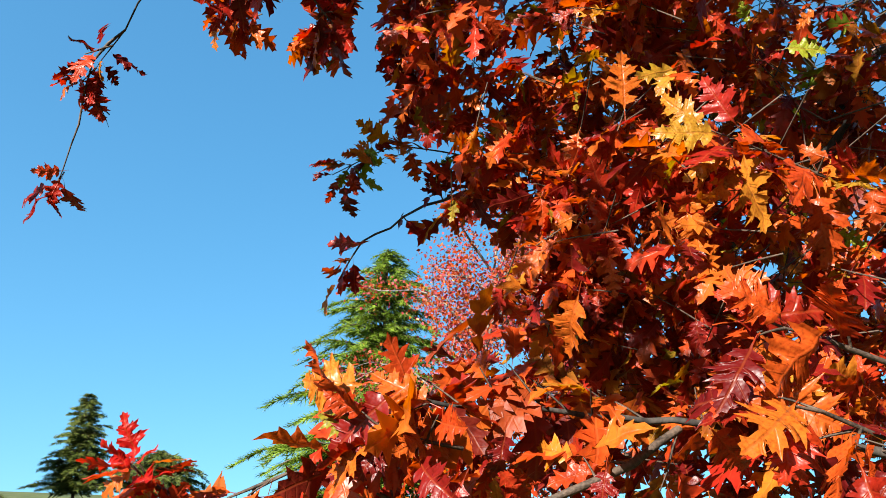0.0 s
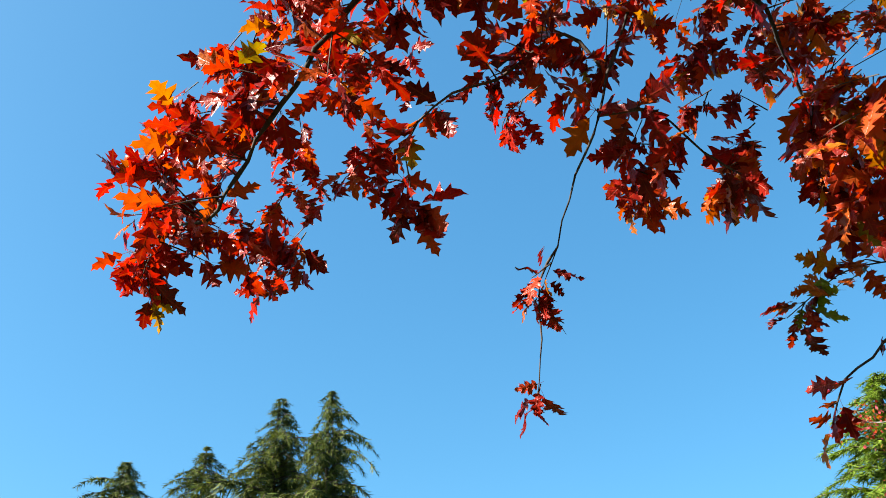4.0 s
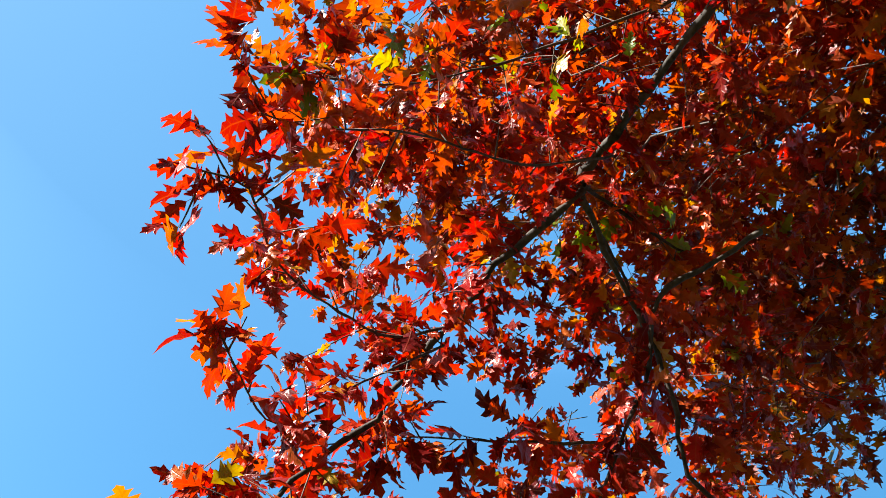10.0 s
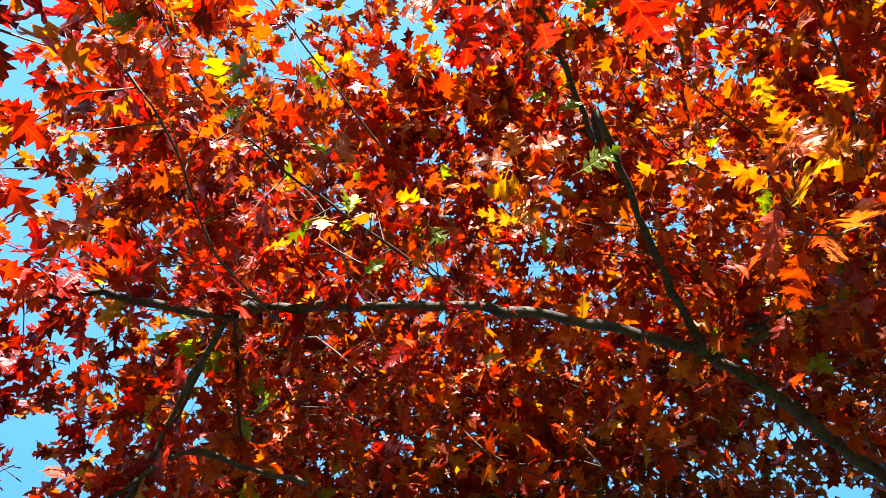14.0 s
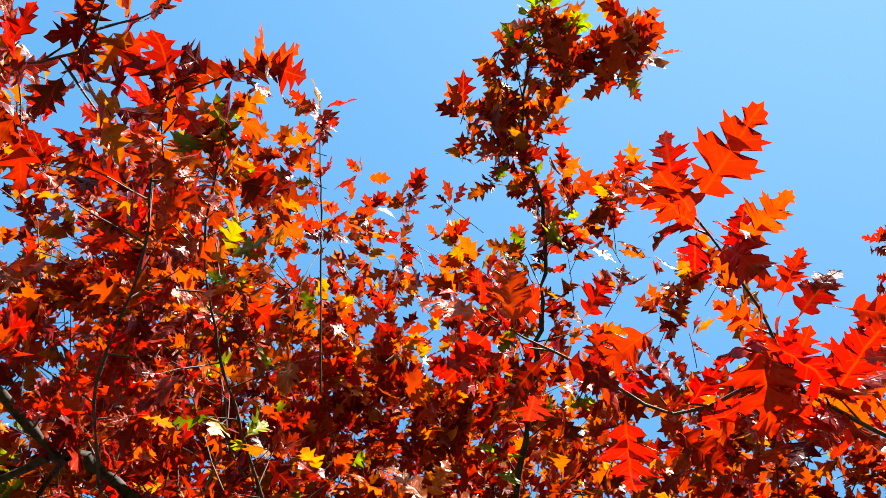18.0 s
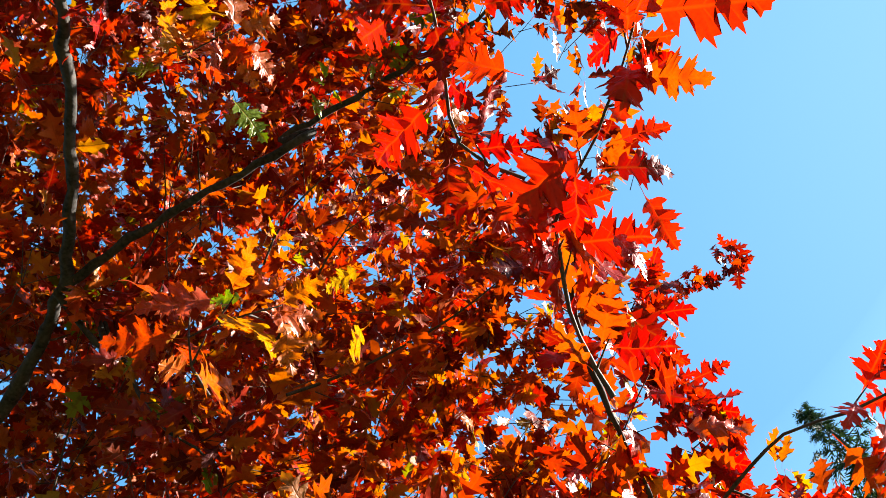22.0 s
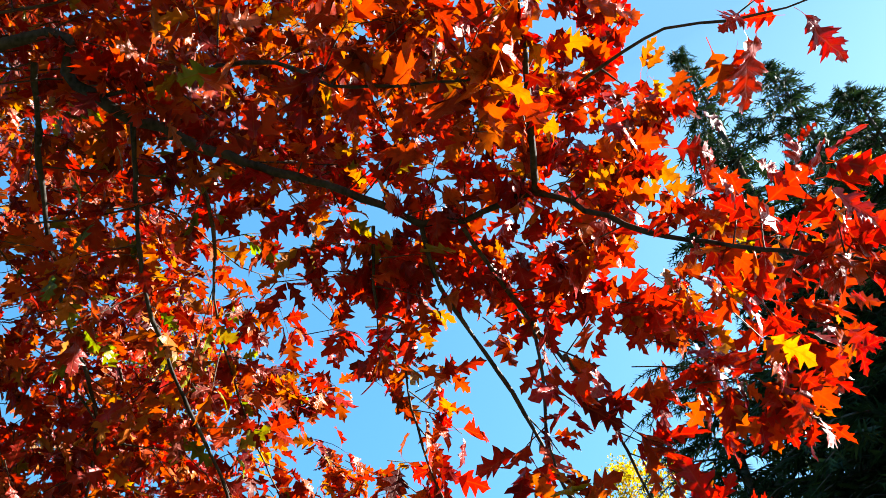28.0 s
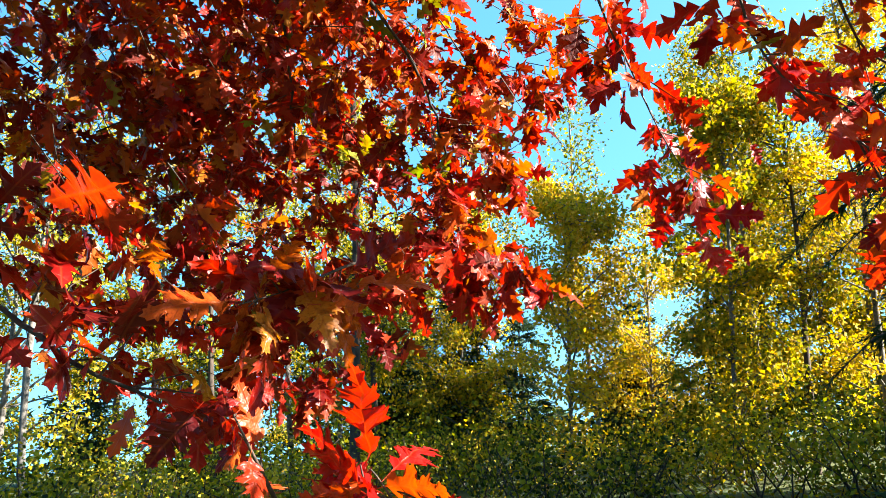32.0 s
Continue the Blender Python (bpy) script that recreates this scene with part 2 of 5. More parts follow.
# ---- mesh tools ----
def mesh_object(name, verts, faces, mats, parent=None, uvs=None, face_mats=None, smooth=True, label=""):
    """One mesh from arrays of vertices (n, 3) and triangles (m, 3)."""
    me = bpy.data.meshes.new(name)
    verts, faces = np.asarray(verts, np.float32), np.asarray(faces, np.int32)
    me.vertices.add(len(verts))
    me.vertices.foreach_set("co", verts.ravel())
    me.loops.add(faces.size)
    me.loops.foreach_set("vertex_index", faces.ravel())
    me.polygons.add(len(faces))
    me.polygons.foreach_set("loop_start", np.arange(0, faces.size, faces.shape[1], dtype=np.int32))
    me.update(calc_edges=True)
    for m in mats:
        me.materials.append(m)
    if face_mats is not None:
        me.polygons.foreach_set("material_index", np.asarray(face_mats, np.int32))
    if smooth:
        me.polygons.foreach_set("use_smooth", np.ones(len(faces), bool))
    if uvs is not None:
        layer = me.uv_layers.new(name="UVMap")
        layer.data.foreach_set("uv", np.asarray(uvs, np.float32)[faces.ravel()].ravel())
    me.validate()
    ob = new(name, me)
    if parent is not None:
        ob.parent = parent
    if label:
        ob["label"] = label
    return ob


def smooth_line(points, step=0.06):
    """A Catmull-Rom line through the points, cut into short steps."""
    p = np.array(points, float)
    p = np.vstack([2 * p[0] - p[1], p, 2 * p[-1] - p[-2]])
    out = []
    for i in range(1, len(p) - 2):
        k = max(2, int(np.linalg.norm(p[i + 1] - p[i]) / step))
        u = np.linspace(0, 1, k, endpoint=False)[:, None]
        a, b, c, d = p[i - 1], p[i], p[i + 1], p[i + 2]
        out.append(0.5 * (2 * b + (c - a) * u + (2 * a - 5 * b + 4 * c - d) * u**2 + (3 * b - a - 3 * c + d) * u**3))
    return np.vstack(out + [p[-2:-1]])


def tube(line, r0, r1, sides=7, rng=None, rough=0.12, power=1.0):
    """A tapered, slightly knobbly tube along a line: vertices and triangles."""
    n = len(line)
    tang = np.gradient(line, axis=0)
    tang /= np.linalg.norm(tang, axis=1)[:, None] + 1e-9
    ref = np.array([0.31, 0.17, 0.93])
    a = np.cross(tang, ref)
    a /= np.linalg.norm(a, axis=1)[:, None] + 1e-9
    b = np.cross(tang, a)
    ang = np.linspace(0, 2 * np.pi, sides, endpoint=False)
    rad = r0 + (r1 - r0) * np.linspace(0, 1, n)[:, None] ** power
    rad = rad * np.ones((n, sides))
    if rng is not None:
        rad *= 1 + rough * rng.standard_normal((n, sides)) * 0.6 + rough * np.repeat(rng.standard_normal((n, 1)), sides, 1)
    v = line[:, None] + rad[..., None] * (np.cos(ang)[None, :, None] * a[:, None] + np.sin(ang)[None, :, None] * b[:, None])
    i = np.arange(n - 1)[:, None] * sides
    j = np.arange(sides)[None, :]
    k = (j + 1) % sides
    f = np.concatenate([np.stack([i + j, i + k, i + sides + k], -1).reshape(-1, 3), np.stack([i + j, i + sides + k, i + sides + j], -1).reshape(-1, 3)])
    v = np.vstack([v.reshape(-1, 3), line[-1:] + tang[-1:] * r1])
    last = (n - 1) * sides
    cap = np.stack([last + j[0], last + k[0], np.full(sides, n * sides)], -1)
    return v, np.vstack([f, cap])


def joined(pieces):
    """Vertices and triangles of many pieces as one."""
    vs, fs, at = [], [], 0
    for v, f in pieces:
        vs.append(v)
        fs.append(f + at)
        at += len(v)
    return np.vstack(vs), np.vstack(fs)


# ---- the oak leaf ----
LEAF_EDGE = {   # half outlines: along the midrib, out from it
    "fine": ((0, .008), (.08, .025), (.12, .1), (.15, .19), (.18, .17), (.23, .25), (.24, .15), (.25, .08), (.3, .07), (.35, .13), (.37, .25), (.4, .33), (.43, .28),
             (.52, .41), (.5, .28), (.55, .27), (.5, .14), (.52, .075), (.57, .08), (.6, .16), (.64, .26), (.67, .22), (.75, .31), (.72, .19), (.76, .17), (.71, .09),
             (.75, .055), (.82, .09), (.86, .16), (.88, .1), (.94, .1), (.94, .04)),
    "plain": ((0, .006), (.1, .05), (.2, .22), (.26, .09), (.37, .17), (.39, .3), (.5, .39), (.5, .2), (.53, .09), (.61, .18), (.73, .31), (.73, .08), (.87, .15), (.92, .05)),
    "far": ((0, .006), (.12, .07), (.22, .22), (.28, .1), (.5, .38), (.53, .11), (.73, .3), (.75, .08)),
}


def oak_leaf(rng, fine=False, far=False):
    """A lobed, bristle-tipped leaf of unit length along +x, blade in xy, folded, curled and wavy. Vertices, triangles, uv."""
    edge = LEAF_EDGE["far" if far else "fine" if fine else "plain"]
    broad, wide = rng.uniform(0.0, 0.06), rng.uniform(0.8, 1.08)
    right, left = [], []
    for side in (right, left):
        stretch, push = rng.uniform(0.85, 1.12, 4), rng.uniform(-0.02, 0.02, 4)
        for u, w in edge:
            lobe = min(3, int(u / 0.26))
            fill = broad * (0.08 < u < 0.8) * (w < 0.18)
            side.append((u + push[lobe] * (0.08 < u < 0.9), (w * stretch[lobe] + fill) * wide))
    verts, faces, uv = [], [], []
    m = 5 if far else (9 if fine else 6)
    for i in range(m):
        verts.append((i / (m - 1), 0.0))
    for side, sign in ((right, -1), (left, 1)):
        base = len(verts)
        for s, w in side:
            verts.append((s, sign * w))
        base_count = len(side)

        def near(s):
            return int(round(min(max(s, 0), 1) * (m - 1)))

        def core(i):
            s, w = side[i]
            return near(s - 0.55 * max(w - 0.06, 0))
        for i in range(base_count - 1):
            a, b = core(i), max(core(i + 1), core(i))
            faces.append((a, base + i, base + i + 1) if sign < 0 else (a, base + i + 1, base + i))
            if b > a:
                faces.append((a, base + i + 1, b) if sign < 0 else (a, b, base + i + 1))
        faces.append((core(base_count - 1), base + base_count - 1, m - 1) if sign < 0 else (core(base_count - 1), m - 1, base + base_count - 1))
    # stalk
    at = len(verts)
    verts += [(-0.2, 0.006), (-0.2, -0.006), (0.0, 0.006), (0.0, -0.006)]
    faces += [(at, at + 1, at + 3), (at, at + 3, at + 2)]
    faces = [t for t in faces if len(set(t)) == 3]
    if fine:        # each triangle into four, so that the blade can bend
        mids, split = {}, []

        def mid(p, q):
            key = (min(p, q), max(p, q))
            if key not in mids:
                mids[key] = len(verts)
                verts.append(((verts[p][0] + verts[q][0]) / 2, (verts[p][1] + verts[q][1]) / 2))
            return mids[key]
        for p, q, r in faces:
            pq, qr, rp = mid(p, q), mid(q, r), mid(r, p)
            split += [(p, pq, rp), (pq, q, qr), (rp, qr, r), (pq, qr, rp)]
        faces = split
    v = np.array([(x, y, 0.0) for x, y in verts])
    uv = v[:, :2].copy()
    curl, fold, wave = rng.uniform(-0.45, 0.95), rng.uniform(0.05, 0.5), rng.uniform(0.012, 0.05)
    twist = rng.uniform(-0.55, 0.55)
    x, y = v[:, 0].copy(), v[:, 1].copy()
    z = fold * np.abs(y) - 0.5 * curl * x * np.abs(x) + wave * np.sin(9 * x + 7 * y + rng.uniform(0, 6)) + 0.5 * wave * np.sin(23 * x - 15 * y + rng.uniform(0, 6)) - 0.55 * rng.uniform(0, 1) * y * y * 2
    a = twist * x
    v[:, 1], v[:, 2] = y * np.cos(a) - z * np.sin(a), y * np.sin(a) + z * np.cos(a)
    v[:, 0] -= 0.12 * np.abs(curl) * x * x
    v[:, 0] += 0.2
    return v, np.array(faces), uv


leaf_rng = np.random.default_rng(11)
PLAIN_LEAVES = [oak_leaf(leaf_rng) for _ in range(16)]
FINE_LEAVES = [oak_leaf(leaf_rng, True) for _ in range(12)]
FAR_LEAVES = [oak_leaf(leaf_rng, False, True) for _ in range(8)]


def turn_to(way, normal):
    """A rotation that takes +x to way and +z close to normal."""
    x = way / (np.linalg.norm(way) + 1e-9)
    y = np.cross(normal, x)
    y /= np.linalg.norm(y) + 1e-9
    return np.stack([x, y, np.cross(x, y)], 1)


class Foliage:
    """Gathers leaves by kind, then makes one mesh of each kind."""

    def __init__(self):
        self.at = {}

    def leaf(self, kind, place, way, normal, size):
        self.at.setdefault(kind, []).append((place, turn_to(way, normal), size))

    def build(self, name, parent, shapes, rng, label):
        for kind, rows in self.at.items():
            pick = rng.integers(0, len(shapes), len(rows))
            vs, fs, us, at = [], [], [], 0
            for s, (v, f, uv) in enumerate(shapes):
                some = [rows[i] for i in np.nonzero(pick == s)[0]]
                if not some:
                    continue
                rot = np.array([r[1] for r in some]) * np.array([r[2] for r in some])[:, None, None]
                where = np.array([r[0] for r in some])
                vs.append((np.einsum("nij,kj->nki", rot, v) + where[:, None]).reshape(-1, 3))
                fs.append((f[None] + (at + np.arange(len(some)) * len(v))[:, None, None]).reshape(-1, 3))
                us.append(np.tile(uv, (len(some), 1)))
                at += len(some) * len(v)
            ob = mesh_object(name, np.vstack(vs), np.vstack(fs), [LEAF[kind]], parent, np.vstack(us), label=label.format(kind))
            ob["kind"] = "stuff"


def rand_way(rng):
    v = rng.standard_normal(3)
    return v / np.linalg.norm(v)


UP = np.array([0, 0, 1.0])
LIGHT = np.array(SUN_WAY)


def whorl(foliage, kinds, place, way, rng, size, count=6, droop=0.25):
    """Leaves round a twig's tip, splayed and drooping a little, faces up and to the light."""
    way = way / (np.linalg.norm(way) + 1e-9)
    for _ in range(count):
        out = way * rng.uniform(0.1, 0.9) + rand_way(rng) * 0.85 - UP * droop * rng.uniform(0.3, 2.6)
        out /= np.linalg.norm(out)
        normal = UP * rng.uniform(0.2, 1.0) + LIGHT * rng.uniform(0.1, 0.9) + rand_way(rng) * 0.95
        start = place - way * rng.uniform(0, 0.07)
        kind = kinds[int(rng.integers(0, len(kinds)))]
        foliage.leaf(kind, start, out, normal, size * rng.uniform(0.65, 1.2))


# ---- the oak ----
oak = tagged(new("oak_tree"), "tall red oak with scarlet and orange leaves on dark limbs", "tree")
rng = np.random.default_rng(5)
FOL = Foliage()
TWIGS = []
NEAR = Foliage()
FAR = Foliage()


def limb(name, points, r0, r1, label=""):
    line = smooth_line(points)
    line[1:-1] += rng.standard_normal((len(line) - 2, 3)) * min(0.006, r0 * 0.3)
    v, f = tube(line, r0, r1, 9 if r0 > 0.02 else 7, rng)
    mesh_object(name, v, f, [BARK if r0 > 0.009 else TWIG], oak, label=label)
    return line


def twig_to(start, way, length, r, bend=0.25, sides=4):
    """A thin crooked twig; returns its tip and its last direction."""
    way = way / (np.linalg.norm(way) + 1e-9)
    side = rand_way(rng) * bend
    pts = [start, start + way * length * 0.35 + side * length * 0.12, start + way * length * 0.7 + side * length * 0.3 - UP * 0.02 * length,
           start + way * length + side * length * 0.3 - UP * 0.06 * length]
    line = smooth_line(pts[:1] + pts[2:] if sides == 3 else pts, max(0.06, length / (2 if sides == 3 else 4)))
    if sides > 3 or rng.random() < 0.55:
        TWIGS.append(tube(line, r, r * 0.45, sides, rng, 0.08))
    d = line[-1] - line[-2]
    return line, d / np.linalg.norm(d)


def leafy(line, kinds, size, every=0.1, reach=(0.1, 0.35), count=5, start=0.0, droop=0.3, end=True, lift=0.65, into=None, stop=1.0):
    """Side twigs with whorls of leaves along a limb, from the share `start` of its length on."""
    into = into or FOL
    seg = np.linalg.norm(np.diff(line, axis=0), axis=1)
    run = np.concatenate([[0], np.cumsum(seg)])
    s = run[-1] * start
    while s < run[-1] * stop:
        i = min(np.searchsorted(run, s), len(line) - 2)
        ahead = line[i + 1] - line[i]
        ahead /= np.linalg.norm(ahead) + 1e-9
        out = rand_way(rng)
        out -= ahead * (out @ ahead)
        way = out + ahead * rng.uniform(0.3, 1.1) + UP * lift
        t_line, d = twig_to(line[i], way, rng.uniform(*reach) * (1.1 - 0.5 * s / run[-1]), 0.0032)
        whorl(into, kinds, t_line[-1], d, rng, size, count, droop)
        if len(t_line) > 4 and rng.random() < 0.6:
            whorl(into, kinds, t_line[len(t_line) // 2], d, rng, size, 2, droop)
        s += every * rng.uniform(0.6, 1.4)
    if end:
        d = line[-1] - line[-3]
        whorl(into, kinds, line[-1], d, rng, size, count + 1, droop)


TRUNK_AT = np.array([2.15, 3.7, 0.0])


def cloud(centre, radius, count, kinds, size, leaves=6, stretch=(1, 1, 1), droop=0.3, into=None):
    """A mass of foliage: whorls on short twigs that point away from the trunk, filling a rough ball."""
    c = np.array(centre, float)
    away = c - (TRUNK_AT + UP * 4.5)
    away /= np.linalg.norm(away)
    for _ in range(count // 16 if radius >= 0.5 and np.linalg.norm(c - UP * 1.6) > 3 else 0):
        tip = c + rand_way(rng) * radius * 0.9
        back = tip - away * rng.uniform(0.4, 1.0) + rand_way(rng) * 0.4 - UP * rng.uniform(-0.1, 0.4)
        bough = smooth_line([back, back * 0.7 + tip * 0.3 + rand_way(rng) * 0.1, back * 0.35 + tip * 0.65 + rand_way(rng) * 0.1, tip], 0.12)
        TWIGS.append(tube(bough, rng.uniform(0.003, 0.007), 0.002, 4, rng, 0.12))
        for _ in range(3):
            p = bough[int(rng.integers(1, len(bough)))]
            t_line, dd = twig_to(p, away * 0.6 + rand_way(rng), rng.uniform(0.15, 0.4), 0.0026, 0.5, 4)
            whorl(into or FOL, kinds, t_line[-1], dd, rng, size, 3, droop)
    for _ in range(count):
        d = rand_way(rng) * radius * rng.random() ** 0.45 * np.array(stretch)
        way = away * 0.8 + rand_way(rng) * 0.7 + UP * 0.15
        start = c + d - way / np.linalg.norm(way) * min(0.3, radius * 0.6 + 0.05)
        line, dd = twig_to(start, way, rng.uniform(0.5, 1.0) * min(0.3, radius * 0.6 + 0.06), 0.0026, 0.4, 3)
        whorl(into or FOL, kinds, line[-1], dd, rng, size, leaves, droop)


def spray(points, r0, kinds, size, count, every=0.07):
    """A twig close by, its leaves separate meshes."""
    line = limb("twig", points, r0, r0 * 0.4)
    leafy(line, kinds, size, every, (0.03, 0.1), count, 0.05, 0.25, True, 0.0, NEAR)


def leaves_on(kinds, rows):
    """Single large leaves near the path, each from the foot of its blade to its tip."""
    for i, (foot, tip) in enumerate(rows):
        foot, tip = np.array(foot), np.array(tip)
        way = tip - foot
        size = float(np.linalg.norm(way))
        face = np.array([0, 0, 1.6]) - foot
        face = face / np.linalg.norm(face) + LIGHT * 0.6 + rand_way(rng) * 0.4
        NEAR.leaf(kinds[i % len(kinds)], foot - way * 0.2, way, face, size)


base = TRUNK_AT
trunk_line = [base + np.array(p) for p in ((0, 0, -0.1), (0.03, 0.02, 1.2), (-0.02, 0.05, 2.6), (0.05, 0.02, 4.2), (0.1, 0.1, 6.0), (0.0, 0.2, 8.5))]
limb("trunk", trunk_line, 0.24, 0.09, "grey furrowed oak trunk")
line = limb("limb", [(2.20, 3.75, 4.60), (0.98, 2.08, 4.93), (0.60, 1.65, 5.03), (0.04, 1.23, 4.83), (-0.45, 0.94, 4.60), (-1.17, 0.64, 4.29), (-1.16, 0.63, 4.17), (-1.44, 0.40, 3.97), (-1.84, 0.11, 3.49), (-1.93, -0.05, 3.28), (-2.11, -0.23, 3.06), (-2.25, -0.38, 2.83), (-2.46, -0.56, 2.86), (-2.55, -0.68, 2.75)], 0.038, 0.004)
leafy(line, ['red', 'red', 'red', 'scarlet'], 0.125, 0.045, (0.12, 0.4), 5, 0.5, 0.25, True, 0.8)
line = limb("branch", [(-1.18, 0.64, 4.15), (-1.42, 0.88, 4.09), (-1.58, 1.06, 3.93), (-1.74, 1.18, 3.78), (-1.87, 1.25, 3.63), (-1.97, 1.45, 3.57), (-2.18, 1.64, 3.48), (-2.37, 1.86, 3.22), (-2.48, 2.06, 3.03)], 0.014, 0.003)
leafy(line, ['red', 'red', 'red', 'scarlet'], 0.13, 0.085, (0.1, 0.35), 5, 0.1)
line = limb("branch", [(-1.14, 1.36, 4.25), (-1.26, 1.21, 4.15), (-1.43, 1.02, 4.03), (-1.59, 1.02, 3.82), (-1.67, 0.92, 3.55), (-1.79, 0.84, 3.30), (-1.84, 0.78, 3.12), (-1.85, 0.74, 2.97), (-1.97, 0.69, 2.84), (-2.09, 0.65, 2.66)], 0.013, 0.002)
leafy(line, ['red', 'red', 'red', 'scarlet'], 0.12, 0.1, (0.05, 0.15), 4, 0.2, 0.3, False, stop=0.66)
line = limb("twig", [(-2.09, 0.65, 2.66), (-2.15, 0.60, 2.57), (-2.21, 0.61, 2.41), (-2.28, 0.60, 2.24)], 0.004, 0.0012)
line = limb("branch", [(-1.77, 0.96, 3.59), (-1.87, 0.71, 3.61), (-1.88, 0.46, 3.54), (-1.94, 0.22, 3.53)], 0.007, 0.002)
leafy(line, ['red', 'red', 'red', 'scarlet'], 0.14, 0.12, (0.06, 0.2), 4)
line = limb("branch", [(-1.85, 0.74, 2.97), (-1.87, 0.92, 3.01), (-1.89, 1.06, 2.89), (-1.88, 1.19, 2.79)], 0.006, 0.002)
leafy(line, ['red', 'red', 'red', 'scarlet'], 0.13, 0.16, (0.04, 0.12), 5)
line = limb("branch", [(-1.88, 0.79, 3.15), (-1.87, 0.67, 3.29), (-1.93, 0.46, 3.14), (-1.98, 0.33, 3.12), (-2.08, 0.20, 3.00), (-2.21, 0.24, 2.80)], 0.006, 0.002)
leafy(line, ['red', 'red', 'red', 'scarlet'], 0.13, 0.13, (0.06, 0.2), 5)
line = limb("branch", [(-1.62, 0.28, 3.77), (-1.58, 0.09, 3.57), (-1.43, -0.13, 3.43), (-1.25, -0.28, 3.29), (-0.96, -0.35, 3.10), (-0.89, -0.48, 2.99)], 0.006, 0.002)
leafy(line, ['red', 'scarlet', 'red', 'scarlet', 'orange'], 0.105, 0.08, (0.08, 0.25), 5)
line = limb("branch", [(-1.67, 0.28, 3.73), (-1.66, 0.02, 3.39), (-1.65, -0.16, 3.13), (-1.44, -0.27, 3.03), (-1.29, -0.35, 3.01)], 0.005, 0.002)
leafy(line, ['red', 'scarlet', 'red', 'scarlet', 'orange'], 0.115, 0.1, (0.05, 0.2), 5)
line = limb("branch", [(-1.00, 0.70, 4.20), (-1.03, 0.36, 3.94), (-0.94, -0.01, 3.69), (-0.88, -0.27, 3.37), (-0.80, -0.37, 3.17)], 0.006, 0.002)
leafy(line, ['red', 'scarlet', 'red', 'orange'], 0.105, 0.09, (0.1, 0.35), 5)
line = limb("branch", [(0.60, 1.66, 5.02), (0.49, 1.22, 5.01), (0.44, 0.89, 5.01), (0.37, 0.42, 5.01), (0.36, 0.57, 5.20), (0.31, 0.20, 5.25), (0.22, -0.28, 5.25), (0.09, -0.74, 5.20), (-0.11, -1.02, 5.13), (-0.20, -1.36, 5.12), (-0.19, -1.65, 5.10)], 0.022, 0.004)
leafy(line, ['copper', 'orange', 'red', 'copper', 'green'], 0.13, 0.07, (0.1, 0.4), 5, 0.45)
line = limb("branch", [(0.60, 1.66, 5.02), (0.89, 1.59, 4.99), (0.76, 1.63, 5.21), (0.96, 1.53, 5.00), (1.17, 1.42, 4.76), (1.38, 1.19, 4.55)], 0.017, 0.004)
leafy(line, ['orange', 'red', 'copper', 'amber', 'orange', 'red', 'green'], 0.16, 0.1, (0.1, 0.4), 5)
line = limb("twig", [(-0.63, 0.31, 5.43), (-0.83, -0.25, 5.40), (-0.94, -0.59, 5.33), (-1.06, -0.95, 5.23)], 0.006, 0.002)
leafy(line, ['scarlet', 'scarlet', 'red', 'orange'], 0.14, 0.2, (0.04, 0.12), 4, 0.5)
line = limb("branch", [(-0.40, 0.98, 4.80), (-0.63, 0.62, 4.65), (-0.79, 0.37, 4.56), (-0.87, 0.17, 4.36), (-0.96, -0.14, 4.13), (-0.93, -0.40, 3.90)], 0.008, 0.003)
leafy(line, ['orange', 'red', 'copper', 'amber', 'orange', 'red', 'green'], 0.135, 0.08, (0.1, 0.4), 5)
line = limb("branch", [(-1.17, 0.64, 4.29), (-1.34, 0.78, 4.29), (-1.51, 0.97, 4.26), (-1.69, 1.08, 4.24)], 0.011, 0.004)
leafy(line, ['orange', 'red', 'copper', 'amber', 'orange', 'red', 'green'], 0.15, 0.1, (0.1, 0.4), 5)
line = limb("branch", [(-1.17, 0.66, 4.28), (-1.27, 0.81, 4.43), (-1.39, 1.13, 4.49), (-1.47, 1.43, 4.57)], 0.01, 0.004)
leafy(line, ['orange', 'red', 'copper', 'amber', 'orange', 'red', 'green'], 0.15, 0.1, (0.1, 0.4), 5)
line = limb("limb", [(2.25, 3.75, 3.60), (1.63, 1.58, 4.29), (1.73, 1.31, 4.13), (1.85, 1.09, 4.03), (1.96, 0.80, 3.93), (2.01, 0.56, 3.83), (2.04, 0.33, 3.71), (2.10, 0.13, 3.61), (2.07, -0.03, 3.57), (1.95, -0.25, 3.53), (1.94, -0.49, 3.33), (1.88, -0.69, 3.17), (1.80, -0.85, 3.02), (1.70, -0.97, 2.88)], 0.037, 0.005)
leafy(line, ['scarlet', 'scarlet', 'red', 'orange'], 0.135, 0.06, (0.1, 0.45), 5, 0.3, 0.25, True, 1.0)
line = limb("branch", [(1.95, -0.25, 3.53), (1.64, -0.24, 3.55), (1.11, -0.22, 3.77), (0.88, -0.24, 3.75), (0.67, -0.25, 3.76), (0.65, -0.22, 3.48)], 0.013, 0.004)
leafy(line, ['scarlet', 'scarlet', 'red', 'orange'], 0.15, 0.1, (0.08, 0.3), 5, 0.1, 0.3, False)
